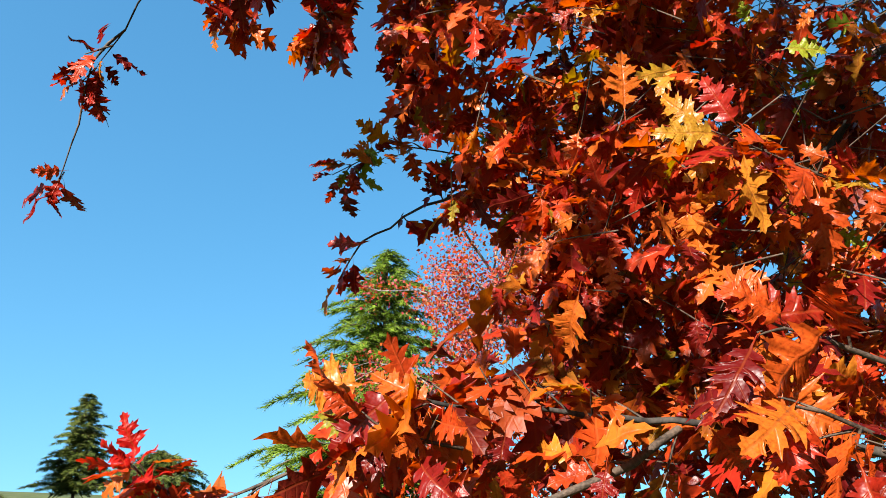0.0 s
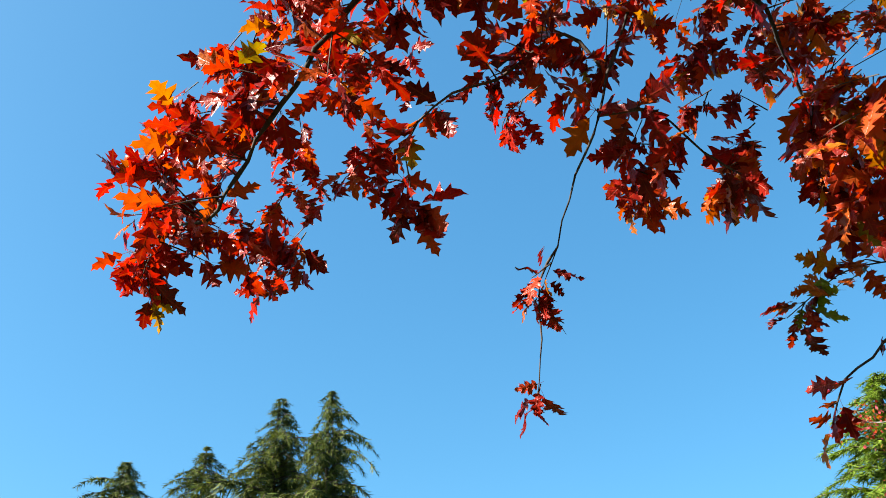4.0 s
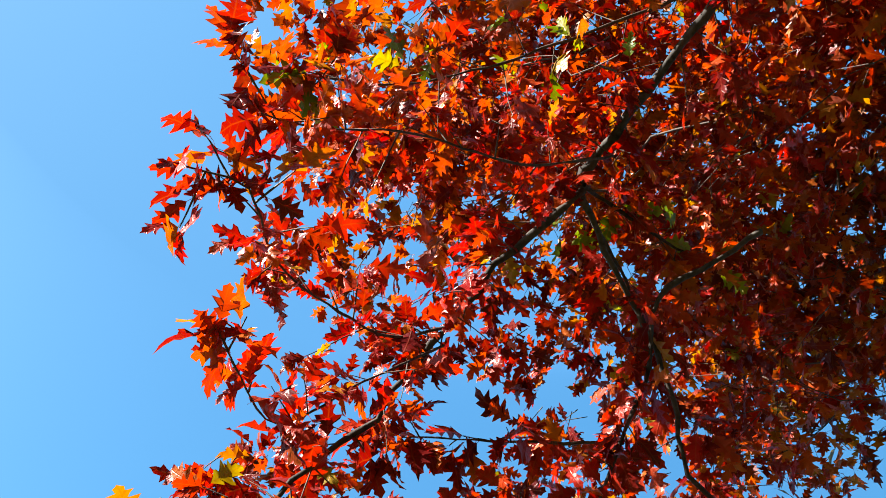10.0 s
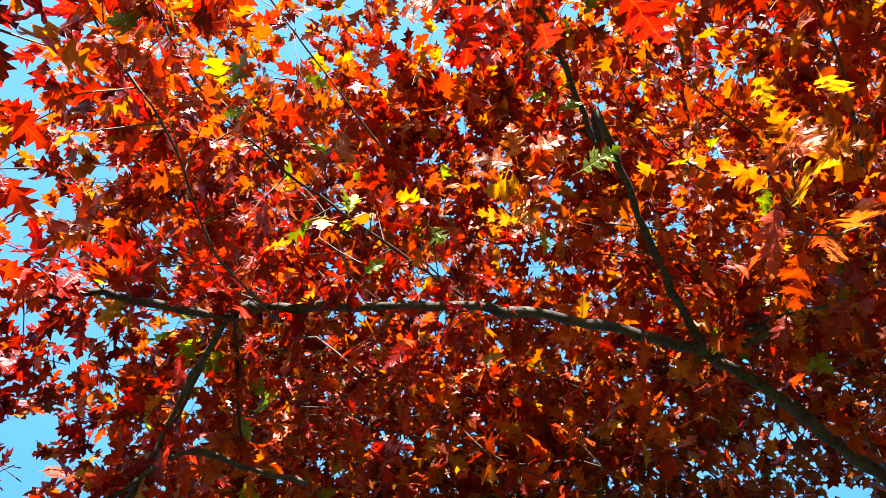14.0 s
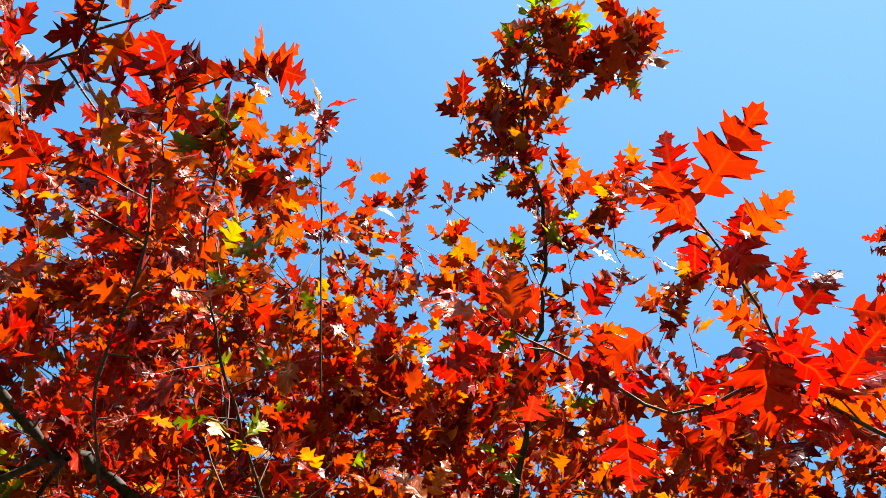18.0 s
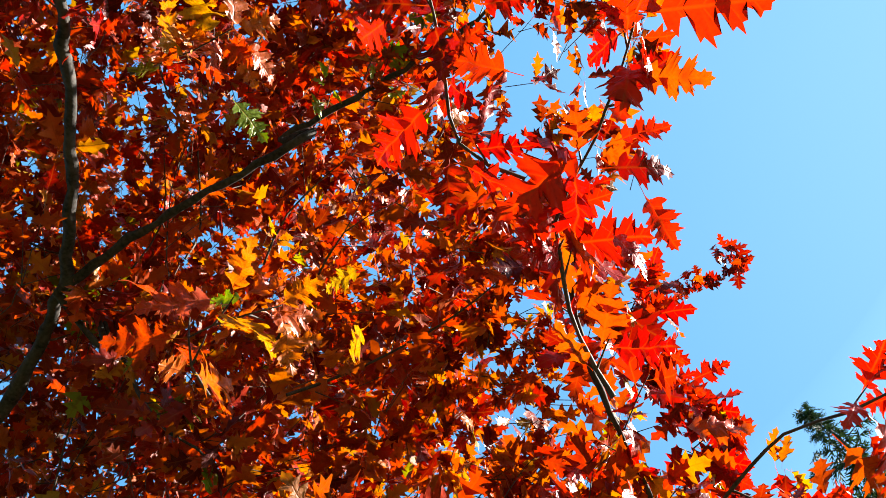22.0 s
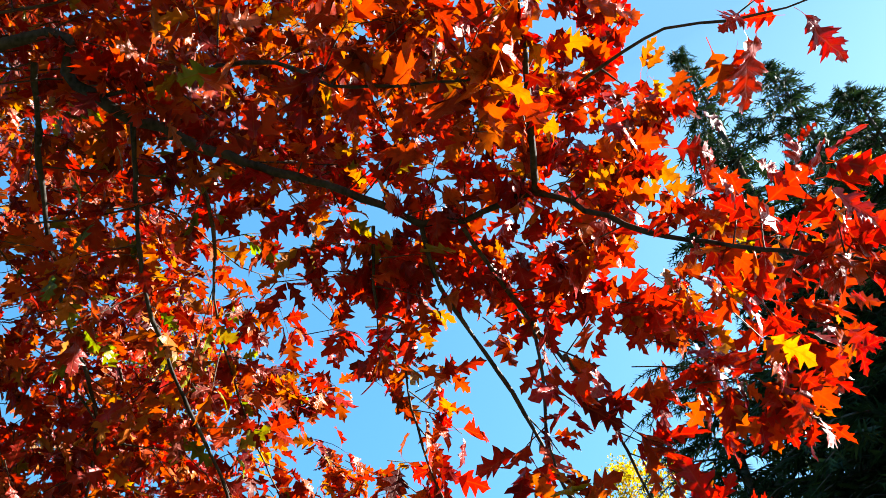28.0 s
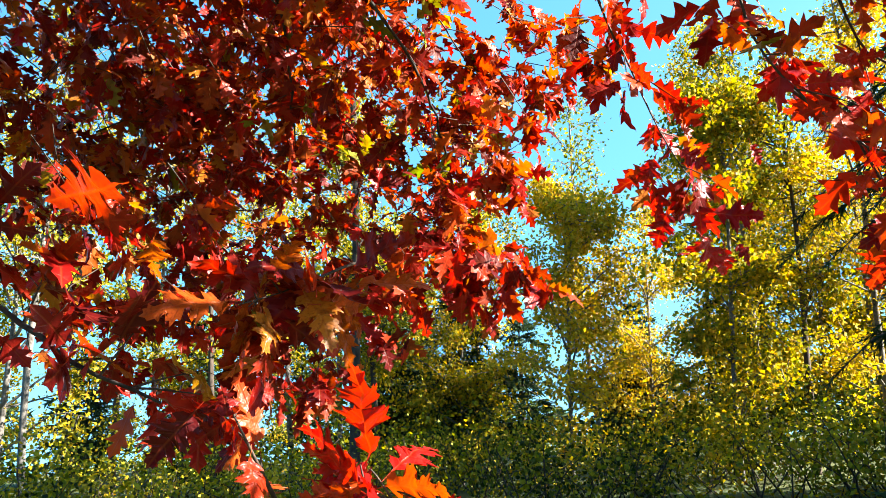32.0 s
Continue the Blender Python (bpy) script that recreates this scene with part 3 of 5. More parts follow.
line = limb("branch", [(2.08, 0.13, 3.56), (2.22, 0.09, 3.41), (2.37, -0.04, 3.22), (2.48, -0.14, 3.05), (2.64, -0.23, 2.89), (2.62, -0.32, 2.65), (2.57, -0.45, 2.45), (2.60, -0.51, 2.26), (2.63, -0.56, 2.08)], 0.009, 0.003)
leafy(line, ['scarlet', 'scarlet', 'red', 'orange'], 0.14, 0.1, (0.1, 0.34), 4, 0.35, lift=0.1)
line = limb("branch", [(2.09, -0.01, 3.55), (2.25, -0.14, 3.37), (2.30, -0.28, 3.11), (2.35, -0.29, 3.17), (2.47, -0.42, 2.94), (2.57, -0.51, 2.70), (2.57, -0.65, 2.62)], 0.008, 0.003)
leafy(line, ['scarlet', 'scarlet', 'red', 'orange'], 0.14, 0.1, (0.1, 0.34), 4, 0.1, lift=0.1)
line = limb("branch", [(2.12, 0.30, 3.64), (2.33, 0.32, 3.41), (2.41, 0.24, 3.44), (2.59, 0.24, 3.18), (2.76, 0.15, 2.87), (2.87, 0.06, 2.61), (2.92, -0.03, 2.45)], 0.007, 0.002)
leafy(line, ['scarlet', 'scarlet', 'red', 'orange'], 0.14, 0.1, (0.08, 0.3), 4, 0.1, lift=0.1)
line = limb("branch", [(1.72, 1.50, 4.30), (2.13, 1.60, 4.09), (2.56, 1.63, 3.82), (2.96, 1.59, 3.53), (3.30, 1.72, 3.02)], 0.012, 0.004)
leafy(line, ['orange', 'red', 'copper', 'amber', 'orange', 'red', 'green'], 0.135, 0.08, (0.1, 0.45), 5)
line = limb("branch", [(1.84, 1.12, 4.02), (2.31, 1.20, 3.73), (2.64, 1.17, 3.53), (3.04, 1.03, 3.20), (3.34, 1.01, 2.92), (3.48, 1.00, 2.46)], 0.01, 0.004)
leafy(line, ['orange', 'red', 'copper', 'amber', 'orange', 'red', 'green'], 0.135, 0.08, (0.1, 0.4), 5)
line = limb("branch", [(1.96, 0.94, 4.01), (2.33, 0.97, 3.96), (2.72, 1.05, 3.83), (3.14, 1.00, 3.56), (3.36, 0.86, 3.23)], 0.008, 0.003)
leafy(line, ['orange', 'red', 'copper', 'amber', 'orange', 'red', 'green'], 0.135, 0.09, (0.1, 0.4), 5)
line = limb("branch", [(1.79, 1.23, 4.13), (1.52, 0.58, 3.80), (1.51, 0.33, 3.61), (1.48, 0.14, 3.53), (1.43, -0.08, 3.44)], 0.01, 0.003)
leafy(line, ['orange', 'orange', 'red', 'amber', 'copper'], 0.15, 0.08, (0.08, 0.3), 5)
line = limb("branch", [(1.66, 2.03, 2.33), (1.70, 1.66, 2.11), (1.69, 1.41, 1.96), (1.75, 1.21, 1.85)], 0.011, 0.004)
leafy(line, ['red', 'red', 'red', 'scarlet'], 0.15, 0.09, (0.1, 0.3), 4)
line = limb("branch", [(2.27, -0.2, 3.27), (2.3, -0.2, 3.05), (2.36, -0.19, 2.84), (2.41, -0.23, 2.69), (2.46, -0.34, 2.54), (2.48, -0.45, 2.41), (2.51, -0.51, 2.20)], 0.006, 0.002)
leafy(line, ['scarlet', 'scarlet', 'red', 'orange'], 0.14, 0.17, (0.08, 0.2), 4, lift=0.0)
line = limb("branch", [(2.00, 3.55, 3.20), (-0.89, 3.05, 3.19), (-1.13, 2.82, 2.80), (-1.37, 2.63, 2.44), (-1.53, 2.47, 2.30)], 0.03, 0.012)
leafy(line, ['orange', 'red', 'copper', 'amber', 'orange', 'red', 'green'], 0.135, 0.07, (0.15, 0.5), 5, 0.2)
line = limb("branch", [(-1.40, 2.52, 2.37), (-1.74, 2.18, 2.38), (-1.92, 1.94, 2.54), (-2.14, 1.75, 2.47), (-2.23, 1.68, 2.39), (-2.30, 1.61, 2.34), (-2.37, 1.57, 2.20)], 0.01, 0.003)
leafy(line, ['red', 'red', 'orange', 'scarlet'], 0.115, 0.12, (0.05, 0.16), 3, 0.3)
line = limb("branch", [(-0.86, 2.13, 1.65), (-1.06, 1.81, 1.69), (-1.22, 1.60, 1.70), (-1.29, 1.41, 1.70), (-1.38, 1.26, 1.69), (-1.43, 1.11, 1.72)], 0.012, 0.004)
leafy(line, ['orange', 'orange', 'red', 'amber', 'copper'], 0.16, 0.09, (0.06, 0.2), 4)
line = limb("branch", [(-1.06, 1.58, 1.67), (-1.14, 1.41, 1.56), (-1.36, 1.21, 1.47), (-1.61, 1.05, 1.56), (-1.79, 0.94, 1.49)], 0.009, 0.003)
leafy(line, ['orange', 'orange', 'red', 'amber', 'copper'], 0.15, 0.1, (0.06, 0.2), 4)
# the mass over the path, low and to the side
for place, radius, count in (
    ((-1.86, 2.18, 2.94), 0.48, 69),
    ((-1.46, 2.51, 3.09), 0.53, 80),
    ((-1.30, 3.19, 2.80), 0.60, 40),
    ((-1.85, 1.81, 2.55), 0.26, 34),
    ((-1.34, 1.93, 2.30), 0.37, 63),
    ((-1.13, 2.13, 2.08), 0.41, 32),
    ((-1.48, 1.72, 2.09), 0.22, 29),
    ((-1.63, 1.89, 1.83), 0.40, 40),
    ((-1.68, 1.60, 1.60), 0.26, 20),
    ((-1.21, 1.95, 1.79), 0.40, 40),
    ((-1.09, 2.46, 1.80), 0.45, 40),
    ((-2.46, 1.07, 3.10), 0.10, 5),
    ((-1.84, 1.53, 2.93), 0.26, 27),
    ((-2.33, 1.37, 3.07), 0.10, 5),
):
    cloud(place, radius, count, ['orange', 'red', 'orange', 'red', 'amber'], 0.115)
# red leaves between the limbs
for place, radius, count in (
    ((-1.53, 1.63, 5.48), 0.80, 55),
    ((-2.04, 2.07, 5.29), 0.70, 43),
    ((-1.90, 1.06, 5.07), 0.50, 27),
    ((-2.57, 2.15, 4.93), 0.50, 22),
    ((-1.38, 0.39, 5.20), 0.50, 31),
    ((-1.40, -0.14, 4.69), 0.40, 24),
    ((-2.64, 1.44, 4.44), 0.30, 6),
    ((-1.75, -0.31, 4.28), 0.24, 11),
    ((-2.60, -0.20, 3.88), 0.22, 8),
    ((-2.61, 0.84, 4.15), 0.25, 7),
    ((-2.69, 1.91, 4.11), 0.40, 12),
):
    cloud(place, radius, count, ['red', 'red', 'copper', 'orange', 'scarlet'], 0.13)
# far inner crown seen between the limbs
for place, radius, count in (
    ((-1.92, 2.30, 6.66), 1.00, 71),
    ((-2.63, 2.77, 6.10), 0.90, 52),
    ((-0.22, 0.97, 6.77), 1.10, 39),
    ((0.84, 1.40, 6.80), 1.10, 39),
    ((1.62, 1.63, 6.53), 1.00, 84),
    ((-1.87, 1.82, 6.44), 0.90, 84),
    ((-0.71, 2.63, 6.80), 1.10, 123),
    ((0.50, 3.29, 6.66), 1.20, 136),
    ((1.66, 2.98, 6.59), 1.10, 97),
    ((-1.26, 3.55, 6.63), 1.20, 117),
    ((0.49, 4.24, 6.18), 1.20, 117),
    ((-2.54, 2.51, 6.31), 1.00, 84),
):
    cloud(place, radius, count, ['orange', 'copper', 'amber', 'orange', 'red', 'orange'], 0.15, 5, (1, 1, 1), 0.3, FAR)
# leaf masses at the outer end of the great limb
for place, radius, count in (
    ((-2.28, -0.36, 3.44), 0.14, 8),
    ((-2.41, -0.54, 3.23), 0.14, 8),
    ((-2.50, -0.66, 3.05), 0.10, 6),
    ((-2.66, -0.25, 3.01), 0.15, 9),
    ((-2.56, -0.13, 3.19), 0.12, 6),
    ((-2.73, -0.20, 2.88), 0.12, 7),
    ((-2.22, 0.06, 2.98), 0.10, 5),
    ((-2.09, 0.95, 3.06), 0.10, 6),
    ((-2.03, 1.20, 2.95), 0.08, 4),
    ((-2.12, 1.76, 3.26), 0.20, 12),
    ((-2.30, 1.71, 3.07), 0.15, 8),
    ((-2.31, 0.06, 3.45), 0.18, 10),
    ((-1.95, 0.63, 3.22), 0.15, 9),
    ((-2.12, 1.16, 3.39), 0.20, 10),
):
    cloud(place, radius, count, ['red', 'red', 'red', 'scarlet'], 0.11, 5)
# the dark inside of the crown, far up
for place, radius, count in (
    ((-2.89, 3.39, 6.88), 1.00, 100),
    ((3.28, 2.73, 6.68), 1.00, 90),
    ((-1.77, 4.71, 3.95), 1.00, 110),
    ((-2.67, 3.97, 3.81), 0.80, 80),
    ((-2.08, 4.75, 2.61), 0.90, 100),
    ((-2.65, 3.84, 2.21), 0.70, 70),
):
    cloud(place, radius, count, ['copper', 'orange', 'red', 'copper', 'amber'], 0.17, 5, (1, 1, 1), 0.3, FAR)
# a small red tip against the sky
for place, radius, count in (
    ((1.82, -1.31, 5.72), 0.10, 5),
    ((1.89, -1.11, 5.75), 0.10, 5),
):
    cloud(place, radius, count, ['red'], 0.1, 5)
# the crown overhead
for place, radius, count in (
    ((-2.04, 0.07, 5.62), 0.80, 82),
    ((-1.61, -0.37, 6.00), 0.60, 52),
    ((-1.61, 0.75, 6.17), 0.90, 90),
    ((-0.95, 0.18, 6.60), 0.80, 82),
    ((0.04, 0.39, 6.46), 0.80, 75),
    ((-0.81, 1.18, 6.48), 0.90, 90),
    ((0.81, 0.10, 6.19), 0.50, 30),
    ((-0.78, -0.63, 6.79), 0.50, 30),
    ((-0.04, -1.47, 5.18), 0.30, 19),
    ((-0.22, -1.13, 5.30), 0.28, 15),
    ((0.37, -1.00, 5.52), 0.40, 19),
    ((0.18, -1.65, 5.09), 0.24, 10),
    ((1.08, -0.89, 5.82), 0.22, 6),
):
    cloud(place, radius, count, ['orange', 'red', 'copper', 'red', 'orange', 'copper', 'red'], 0.15, 5, (1, 1, 1), 0.3, FAR)
# the side above the lower limb
for place, radius, count in (
    ((0.38, 1.59, 5.82), 0.80, 74),
    ((0.60, 0.82, 6.03), 0.70, 61),
    ((1.61, 1.99, 5.61), 0.80, 74),
    ((1.32, 0.95, 5.44), 0.80, 74),
    ((1.80, 0.37, 5.14), 0.70, 61),
    ((0.96, -0.10, 5.24), 0.50, 34),
    ((2.05, -0.17, 4.57), 0.50, 34),
    ((1.62, -0.55, 5.21), 0.28, 10),
    ((0.86, -0.62, 5.42), 0.25, 8),
    ((2.16, 0.72, 4.88), 0.70, 54),
    ((2.13, 1.76, 5.24), 0.80, 61),
    ((1.05, 2.37, 6.72), 1.10, 129),
    ((2.62, 1.54, 6.52), 1.10, 115),
    ((2.74, 2.71, 5.89), 1.10, 40),
):
    cloud(place, radius, count, ['orange', 'amber', 'red', 'copper', 'orange', 'red'], 0.15, 5, (1, 1, 1), 0.3, FAR)
# below the lower limb, towards the woods
for place, radius, count in (
    ((2.53, 1.73, 4.68), 0.80, 66),
    ((3.17, 2.02, 4.19), 0.80, 66),
    ((3.14, 1.46, 4.26), 0.60, 37),
    ((3.59, 1.12, 3.85), 0.50, 21),
    ((2.39, 0.48, 4.57), 0.50, 50),
    ((2.30, -0.15, 4.42), 0.45, 45),
    ((2.16, -0.63, 4.06), 0.35, 32),
    ((2.52, -0.91, 3.44), 0.25, 8),
    ((2.40, -1.23, 3.39), 0.25, 7),
    ((3.89, 0.65, 3.57), 0.40, 26),
    ((4.10, 1.10, 3.40), 0.40, 24),
    ((3.41, 1.87, 3.69), 0.70, 37),
    ((3.86, 1.59, 3.07), 0.50, 22),
    ((3.43, 2.07, 2.86), 0.60, 27),
    ((3.55, 0.87, 2.76), 0.40, 15),
    ((3.10, 2.96, 3.72), 0.80, 58),
    ((3.48, 2.57, 3.67), 0.80, 58),
    ((3.76, 2.05, 3.81), 0.70, 45),
    ((3.29, 3.12, 3.05), 0.60, 32),
    ((3.50, 2.58, 3.02), 0.50, 22),
    ((3.00, 2.34, 3.35), 0.70, 32),
    ((3.36, 1.52, 3.18), 0.60, 22),
    ((3.43, 1.29, 2.62), 0.40, 14),
    ((2.45, 2.12, 2.49), 0.50, 16),
    ((3.34, 0.78, 2.78), 0.30, 8),
    ((4.03, 2.84, 4.22), 0.90, 45),
    ((4.34, 2.98, 3.43), 0.80, 39),
    ((4.14, 1.90, 4.51), 0.80, 39),
    ((4.34, 1.98, 3.66), 0.60, 26),
    ((4.19, 1.30, 3.00), 0.40, 14),
    ((2.73, 0.24, 3.51), 0.20, 6),
    ((3.20, 0.91, 3.88), 0.35, 18),
    ((2.97, 0.19, 3.14), 0.16, 4),
    ((2.69, -0.20, 3.58), 0.20, 3),
):
    cloud(place, radius, count, ['red', 'orange', 'copper', 'amber', 'red', 'scarlet'], 0.135)
# scarlet masses hanging from the low limb
for place, radius, count in (
    ((2.37, 0.38, 3.66), 0.20, 14),
    ((2.31, 0.12, 3.60), 0.25, 18),
    ((2.33, -0.16, 3.58), 0.22, 13),
    ((2.20, -0.38, 3.53), 0.20, 12),
    ((2.29, -0.53, 3.40), 0.20, 6),
    ((2.40, -0.76, 3.16), 0.30, 10),
    ((2.28, -1.00, 2.99), 0.30, 13),
):
    cloud(place, radius, count, ['scarlet', 'red', 'scarlet', 'orange'], 0.14, 5)
# leaves filling the crown overhead
for place, radius, count in (
    ((-0.46, 0.36, 6.07), 0.40, 28),
    ((-0.06, 0.31, 6.08), 0.40, 30),
    ((0.10, -0.13, 5.89), 0.35, 21),
    ((-0.68, 0.05, 6.05), 0.35, 18),
    ((-0.15, -0.48, 5.86), 0.25, 9),
    ((0.30, 0.62, 6.61), 0.50, 23),
    ((1.45, 0.70, 5.85), 0.40, 25),
    ((1.60, 0.32, 5.63), 0.40, 23),
    ((1.29, 0.08, 5.74), 0.30, 12),
):
    cloud(place, radius, count, ['red', 'orange', 'copper', 'red', 'scarlet'], 0.15, 5, (1, 1, 1), 0.3, FAR)
# a red bunch hanging before the wood
for place, radius, count in (
    ((3.04, 0.71, 2.28), 0.22, 16),
    ((3.19, 1.17, 2.38), 0.30, 18),
    ((3.40, 1.95, 2.15), 0.45, 30),
    ((3.15, 2.26, 2.38), 0.40, 24),
    ((3.05, 1.79, 4.82), 0.50, 34),
):
    cloud(place, radius, count, ['red', 'scarlet', 'red', 'copper'], 0.14, 5)
# leaves at the side of the low branch
for place, radius, count in (
    ((-1.42, 1.85, 2.97), 0.30, 41),
    ((-1.32, 2.05, 3.07), 0.30, 34),
):
    cloud(place, radius, count, ['orange', 'red', 'amber', 'orange'], 0.115, 5)
# red leaves behind the great limb
for place, radius, count in (
    ((-2.11, 0.83, 4.42), 0.30, 12),
    ((-1.97, 1.07, 4.56), 0.30, 12),
    ((-2.02, 0.55, 4.42), 0.22, 7),
    ((-2.31, 0.89, 4.12), 0.22, 6),
    ((-2.24, 1.57, 4.41), 0.35, 13),
    ((-1.83, 1.32, 5.02), 0.40, 16),
    ((-2.00, 1.88, 4.79), 0.40, 16),
):
    cloud(place, radius, count, ['red', 'orange', 'scarlet', 'red'], 0.12, 5)
# leaves between the near twig and the crown
for place, radius, count in (
    ((1.33, -0.10, 5.00), 0.24, 15),
    ((1.62, -0.14, 4.77), 0.22, 14),
    ((1.84, 0.02, 4.55), 0.22, 14),
    ((1.13, -0.26, 5.05), 0.22, 13),
    ((1.57, 0.16, 5.01), 0.25, 14),
):
    cloud(place, radius, count, ['orange', 'red', 'amber', 'orange'], 0.125, 5)
for place, radius, count in (
    ((1.33, -0.53, 4.41), 0.10, 6),
    ((1.60, -0.55, 4.16), 0.11, 7),
    ((1.84, -0.50, 4.02), 0.12, 7),
    ((1.50, -0.50, 4.34), 0.10, 6),
):
    cloud(place, radius, count, ['scarlet', 'scarlet', 'red'], 0.125, 5)
# the far side of the crown
for place, radius, count in (
    ((-1.35, 2.75, 7.10), 1.10, 60),
    ((-0.53, 3.08, 7.05), 1.10, 60),
    ((-0.68, 3.86, 6.51), 1.10, 60),
    ((-1.63, 3.70, 6.69), 1.10, 60),
    ((-2.30, 3.02, 6.89), 1.10, 60),
    ((-0.01, 3.22, 6.75), 1.10, 60),
    ((-0.29, 2.78, 7.02), 1.10, 100),
    ((0.72, 2.63, 7.04), 1.10, 100),
    ((-1.07, 2.49, 7.30), 1.10, 100),
    ((-3.50, 3.10, 6.01), 1.10, 60),
    ((-2.82, 2.49, 6.90), 1.10, 60),
    ((-2.33, 3.02, 6.85), 1.10, 60),
    ((2.18, 2.37, 6.37), 0.95, 26),
    ((2.10, 1.43, 6.78), 0.95, 26),
    ((1.24, 1.73, 6.93), 0.95, 26),
    ((2.90, 0.72, 6.57), 0.95, 26),
    ((2.98, 2.40, 5.93), 0.95, 26),
    ((1.67, 0.45, 7.10), 0.95, 26),
    ((-2.31, 1.70, 7.87), 1.00, 48),
    ((-2.06, 0.56, 8.15), 1.00, 48),
    ((-0.65, 1.05, 8.38), 1.00, 48),
    ((-1.14, 2.06, 8.08), 1.00, 48),
    ((0.47, 0.80, 8.22), 1.00, 48),
    ((-1.52, 1.34, 8.32), 1.00, 48),
    ((0.36, 1.02, 8.41), 1.00, 48),
    ((1.88, 0.95, 7.92), 1.00, 48),
    ((-2.71, 0.75, 8.05), 1.00, 48),
    ((1.22, 1.97, 7.72), 1.00, 48),
    ((2.13, 0.89, 7.54), 1.00, 48),
    ((2.02, 2.75, 7.19), 1.00, 48),
    ((2.86, 1.47, 6.88), 1.00, 48),
):
    cloud(place, radius, count, ['orange', 'amber', 'orange', 'red', 'copper'], 0.18, 6, (1, 1, 1), 0.3, FAR)
spray([(-1.97, 1.99, 2.64), (-2.09, 1.77, 2.67), (-2.17, 1.60, 2.65), (-2.31, 1.47, 2.55)], 0.004, ['orange', 'amber', 'red', 'green'], 0.12, 2, 0.07)
spray([(-1.84, 0.57, 3.06), (-1.91, 0.48, 3.00), (-1.95, 0.47, 2.96)], 0.002, ['scarlet'], 0.09, 2, 0.08)
spray([(-2.09, 0.65, 2.66), (-2.14, 0.62, 2.58), (-2.16, 0.61, 2.54)], 0.002, ['red'], 0.1, 4, 0.08)
spray([(-2.19, 0.61, 2.48), (-2.18, 0.65, 2.46), (-2.19, 0.68, 2.42)], 0.0015, ['red'], 0.06, 0, 0.3)
spray([(-2.26, 0.61, 2.29), (-2.27, 0.60, 2.26), (-2.28, 0.59, 2.24)], 0.0015, ['red'], 0.1, 2, 0.2)
spray([(1.03, -0.20, 3.34), (0.90, -0.18, 3.42), (0.63, -0.22, 3.44), (0.52, -0.31, 3.41), (0.37, -0.43, 3.38), (0.27, -0.48, 3.33)], 0.006, ['scarlet'], 0.17, 1, 0.16)
spray([(0.52, -0.19, 3.48), (0.40, -0.08, 3.53), (0.19, -0.12, 3.57), (0.03, -0.14, 3.58), (-0.09, -0.17, 3.59)], 0.005, ['scarlet', 'red'], 0.15, 1, 0.13)
spray([(1.46, -0.35, 3.41), (1.31, -0.56, 3.39), (1.26, -0.69, 3.31), (1.22, -0.81, 3.28), (1.14, -0.90, 3.22)], 0.005, ['scarlet'], 0.12, 1, 0.3)
spray([(-0.63, 1.56, 1.77), (-0.69, 1.42, 1.80), (-0.75, 1.33, 1.83)], 0.005, ['orange', 'red'], 0.16, 2, 0.1)
spray([(-0.59, 1.48, 1.62), (-0.66, 1.34, 1.67), (-0.69, 1.27, 1.67)], 0.005, ['orange', 'red'], 0.16, 2, 0.1)
spray([(-0.83, 2.00, 2.28), (-0.94, 1.81, 2.34), (-0.99, 1.66, 2.36)], 0.004, ['orange', 'amber', 'red'], 0.18, 3, 0.08)
spray([(-1.18, 1.92, 2.04), (-1.16, 1.77, 2.16), (-1.12, 1.66, 2.18)], 0.004, ['orange'], 0.16, 2, 0.09)
spray([(-1.34, 1.22, 1.61), (-1.36, 1.05, 1.63), (-1.39, 0.99, 1.67)], 0.004, ['red', 'orange'], 0.14, 2, 0.09)
spray([(-1.83, 0.87, 1.47), (-1.77, 0.75, 1.52), (-1.74, 0.70, 1.55)], 0.004, ['scarlet', 'orange'], 0.1, 4, 0.05)
spray([(-0.03, 0.67, 3.98), (-0.03, 0.50, 4.02), (-0.04, 0.36, 3.95)], 0.004, ['amber', 'amber', 'orange'], 0.15, 2, 0.08)
spray([(0.71, 0.65, 3.41), (0.58, 0.65, 3.46), (0.60, 0.44, 3.51)], 0.004, ['amber', 'orange'], 0.16, 2, 0.09)
spray([(2.15, 0.87, 2.21), (1.89, 0.97, 2.10), (1.76, 1.00, 2.06)], 0.004, ['amber', 'orange', 'red'], 0.18, 3, 0.06)
spray([(1.56, 0.78, 1.63), (1.45, 0.78, 1.76), (1.43, 0.81, 1.84)], 0.004, ['red', 'orange'], 0.13, 2, 0.1)
spray([(1.63, 0.36, 1.62), (1.56, 0.55, 1.64), (1.53, 0.62, 1.68)], 0.004, ['scarlet', 'orange'], 0.16, 2, 0.07)
leaves_on(['scarlet'], [((0.22, -0.50, 3.32), (0.14, -0.64, 3.29)), ((0.26, -0.51, 3.31), (0.32, -0.74, 3.26)), ((0.37, -0.45, 3.30), (0.42, -0.58, 3.25)), ((0.28, -0.45, 3.32), (0.31, -0.35, 3.39)), ((0.47, -0.37, 3.29), (0.47, -0.48, 3.26))])
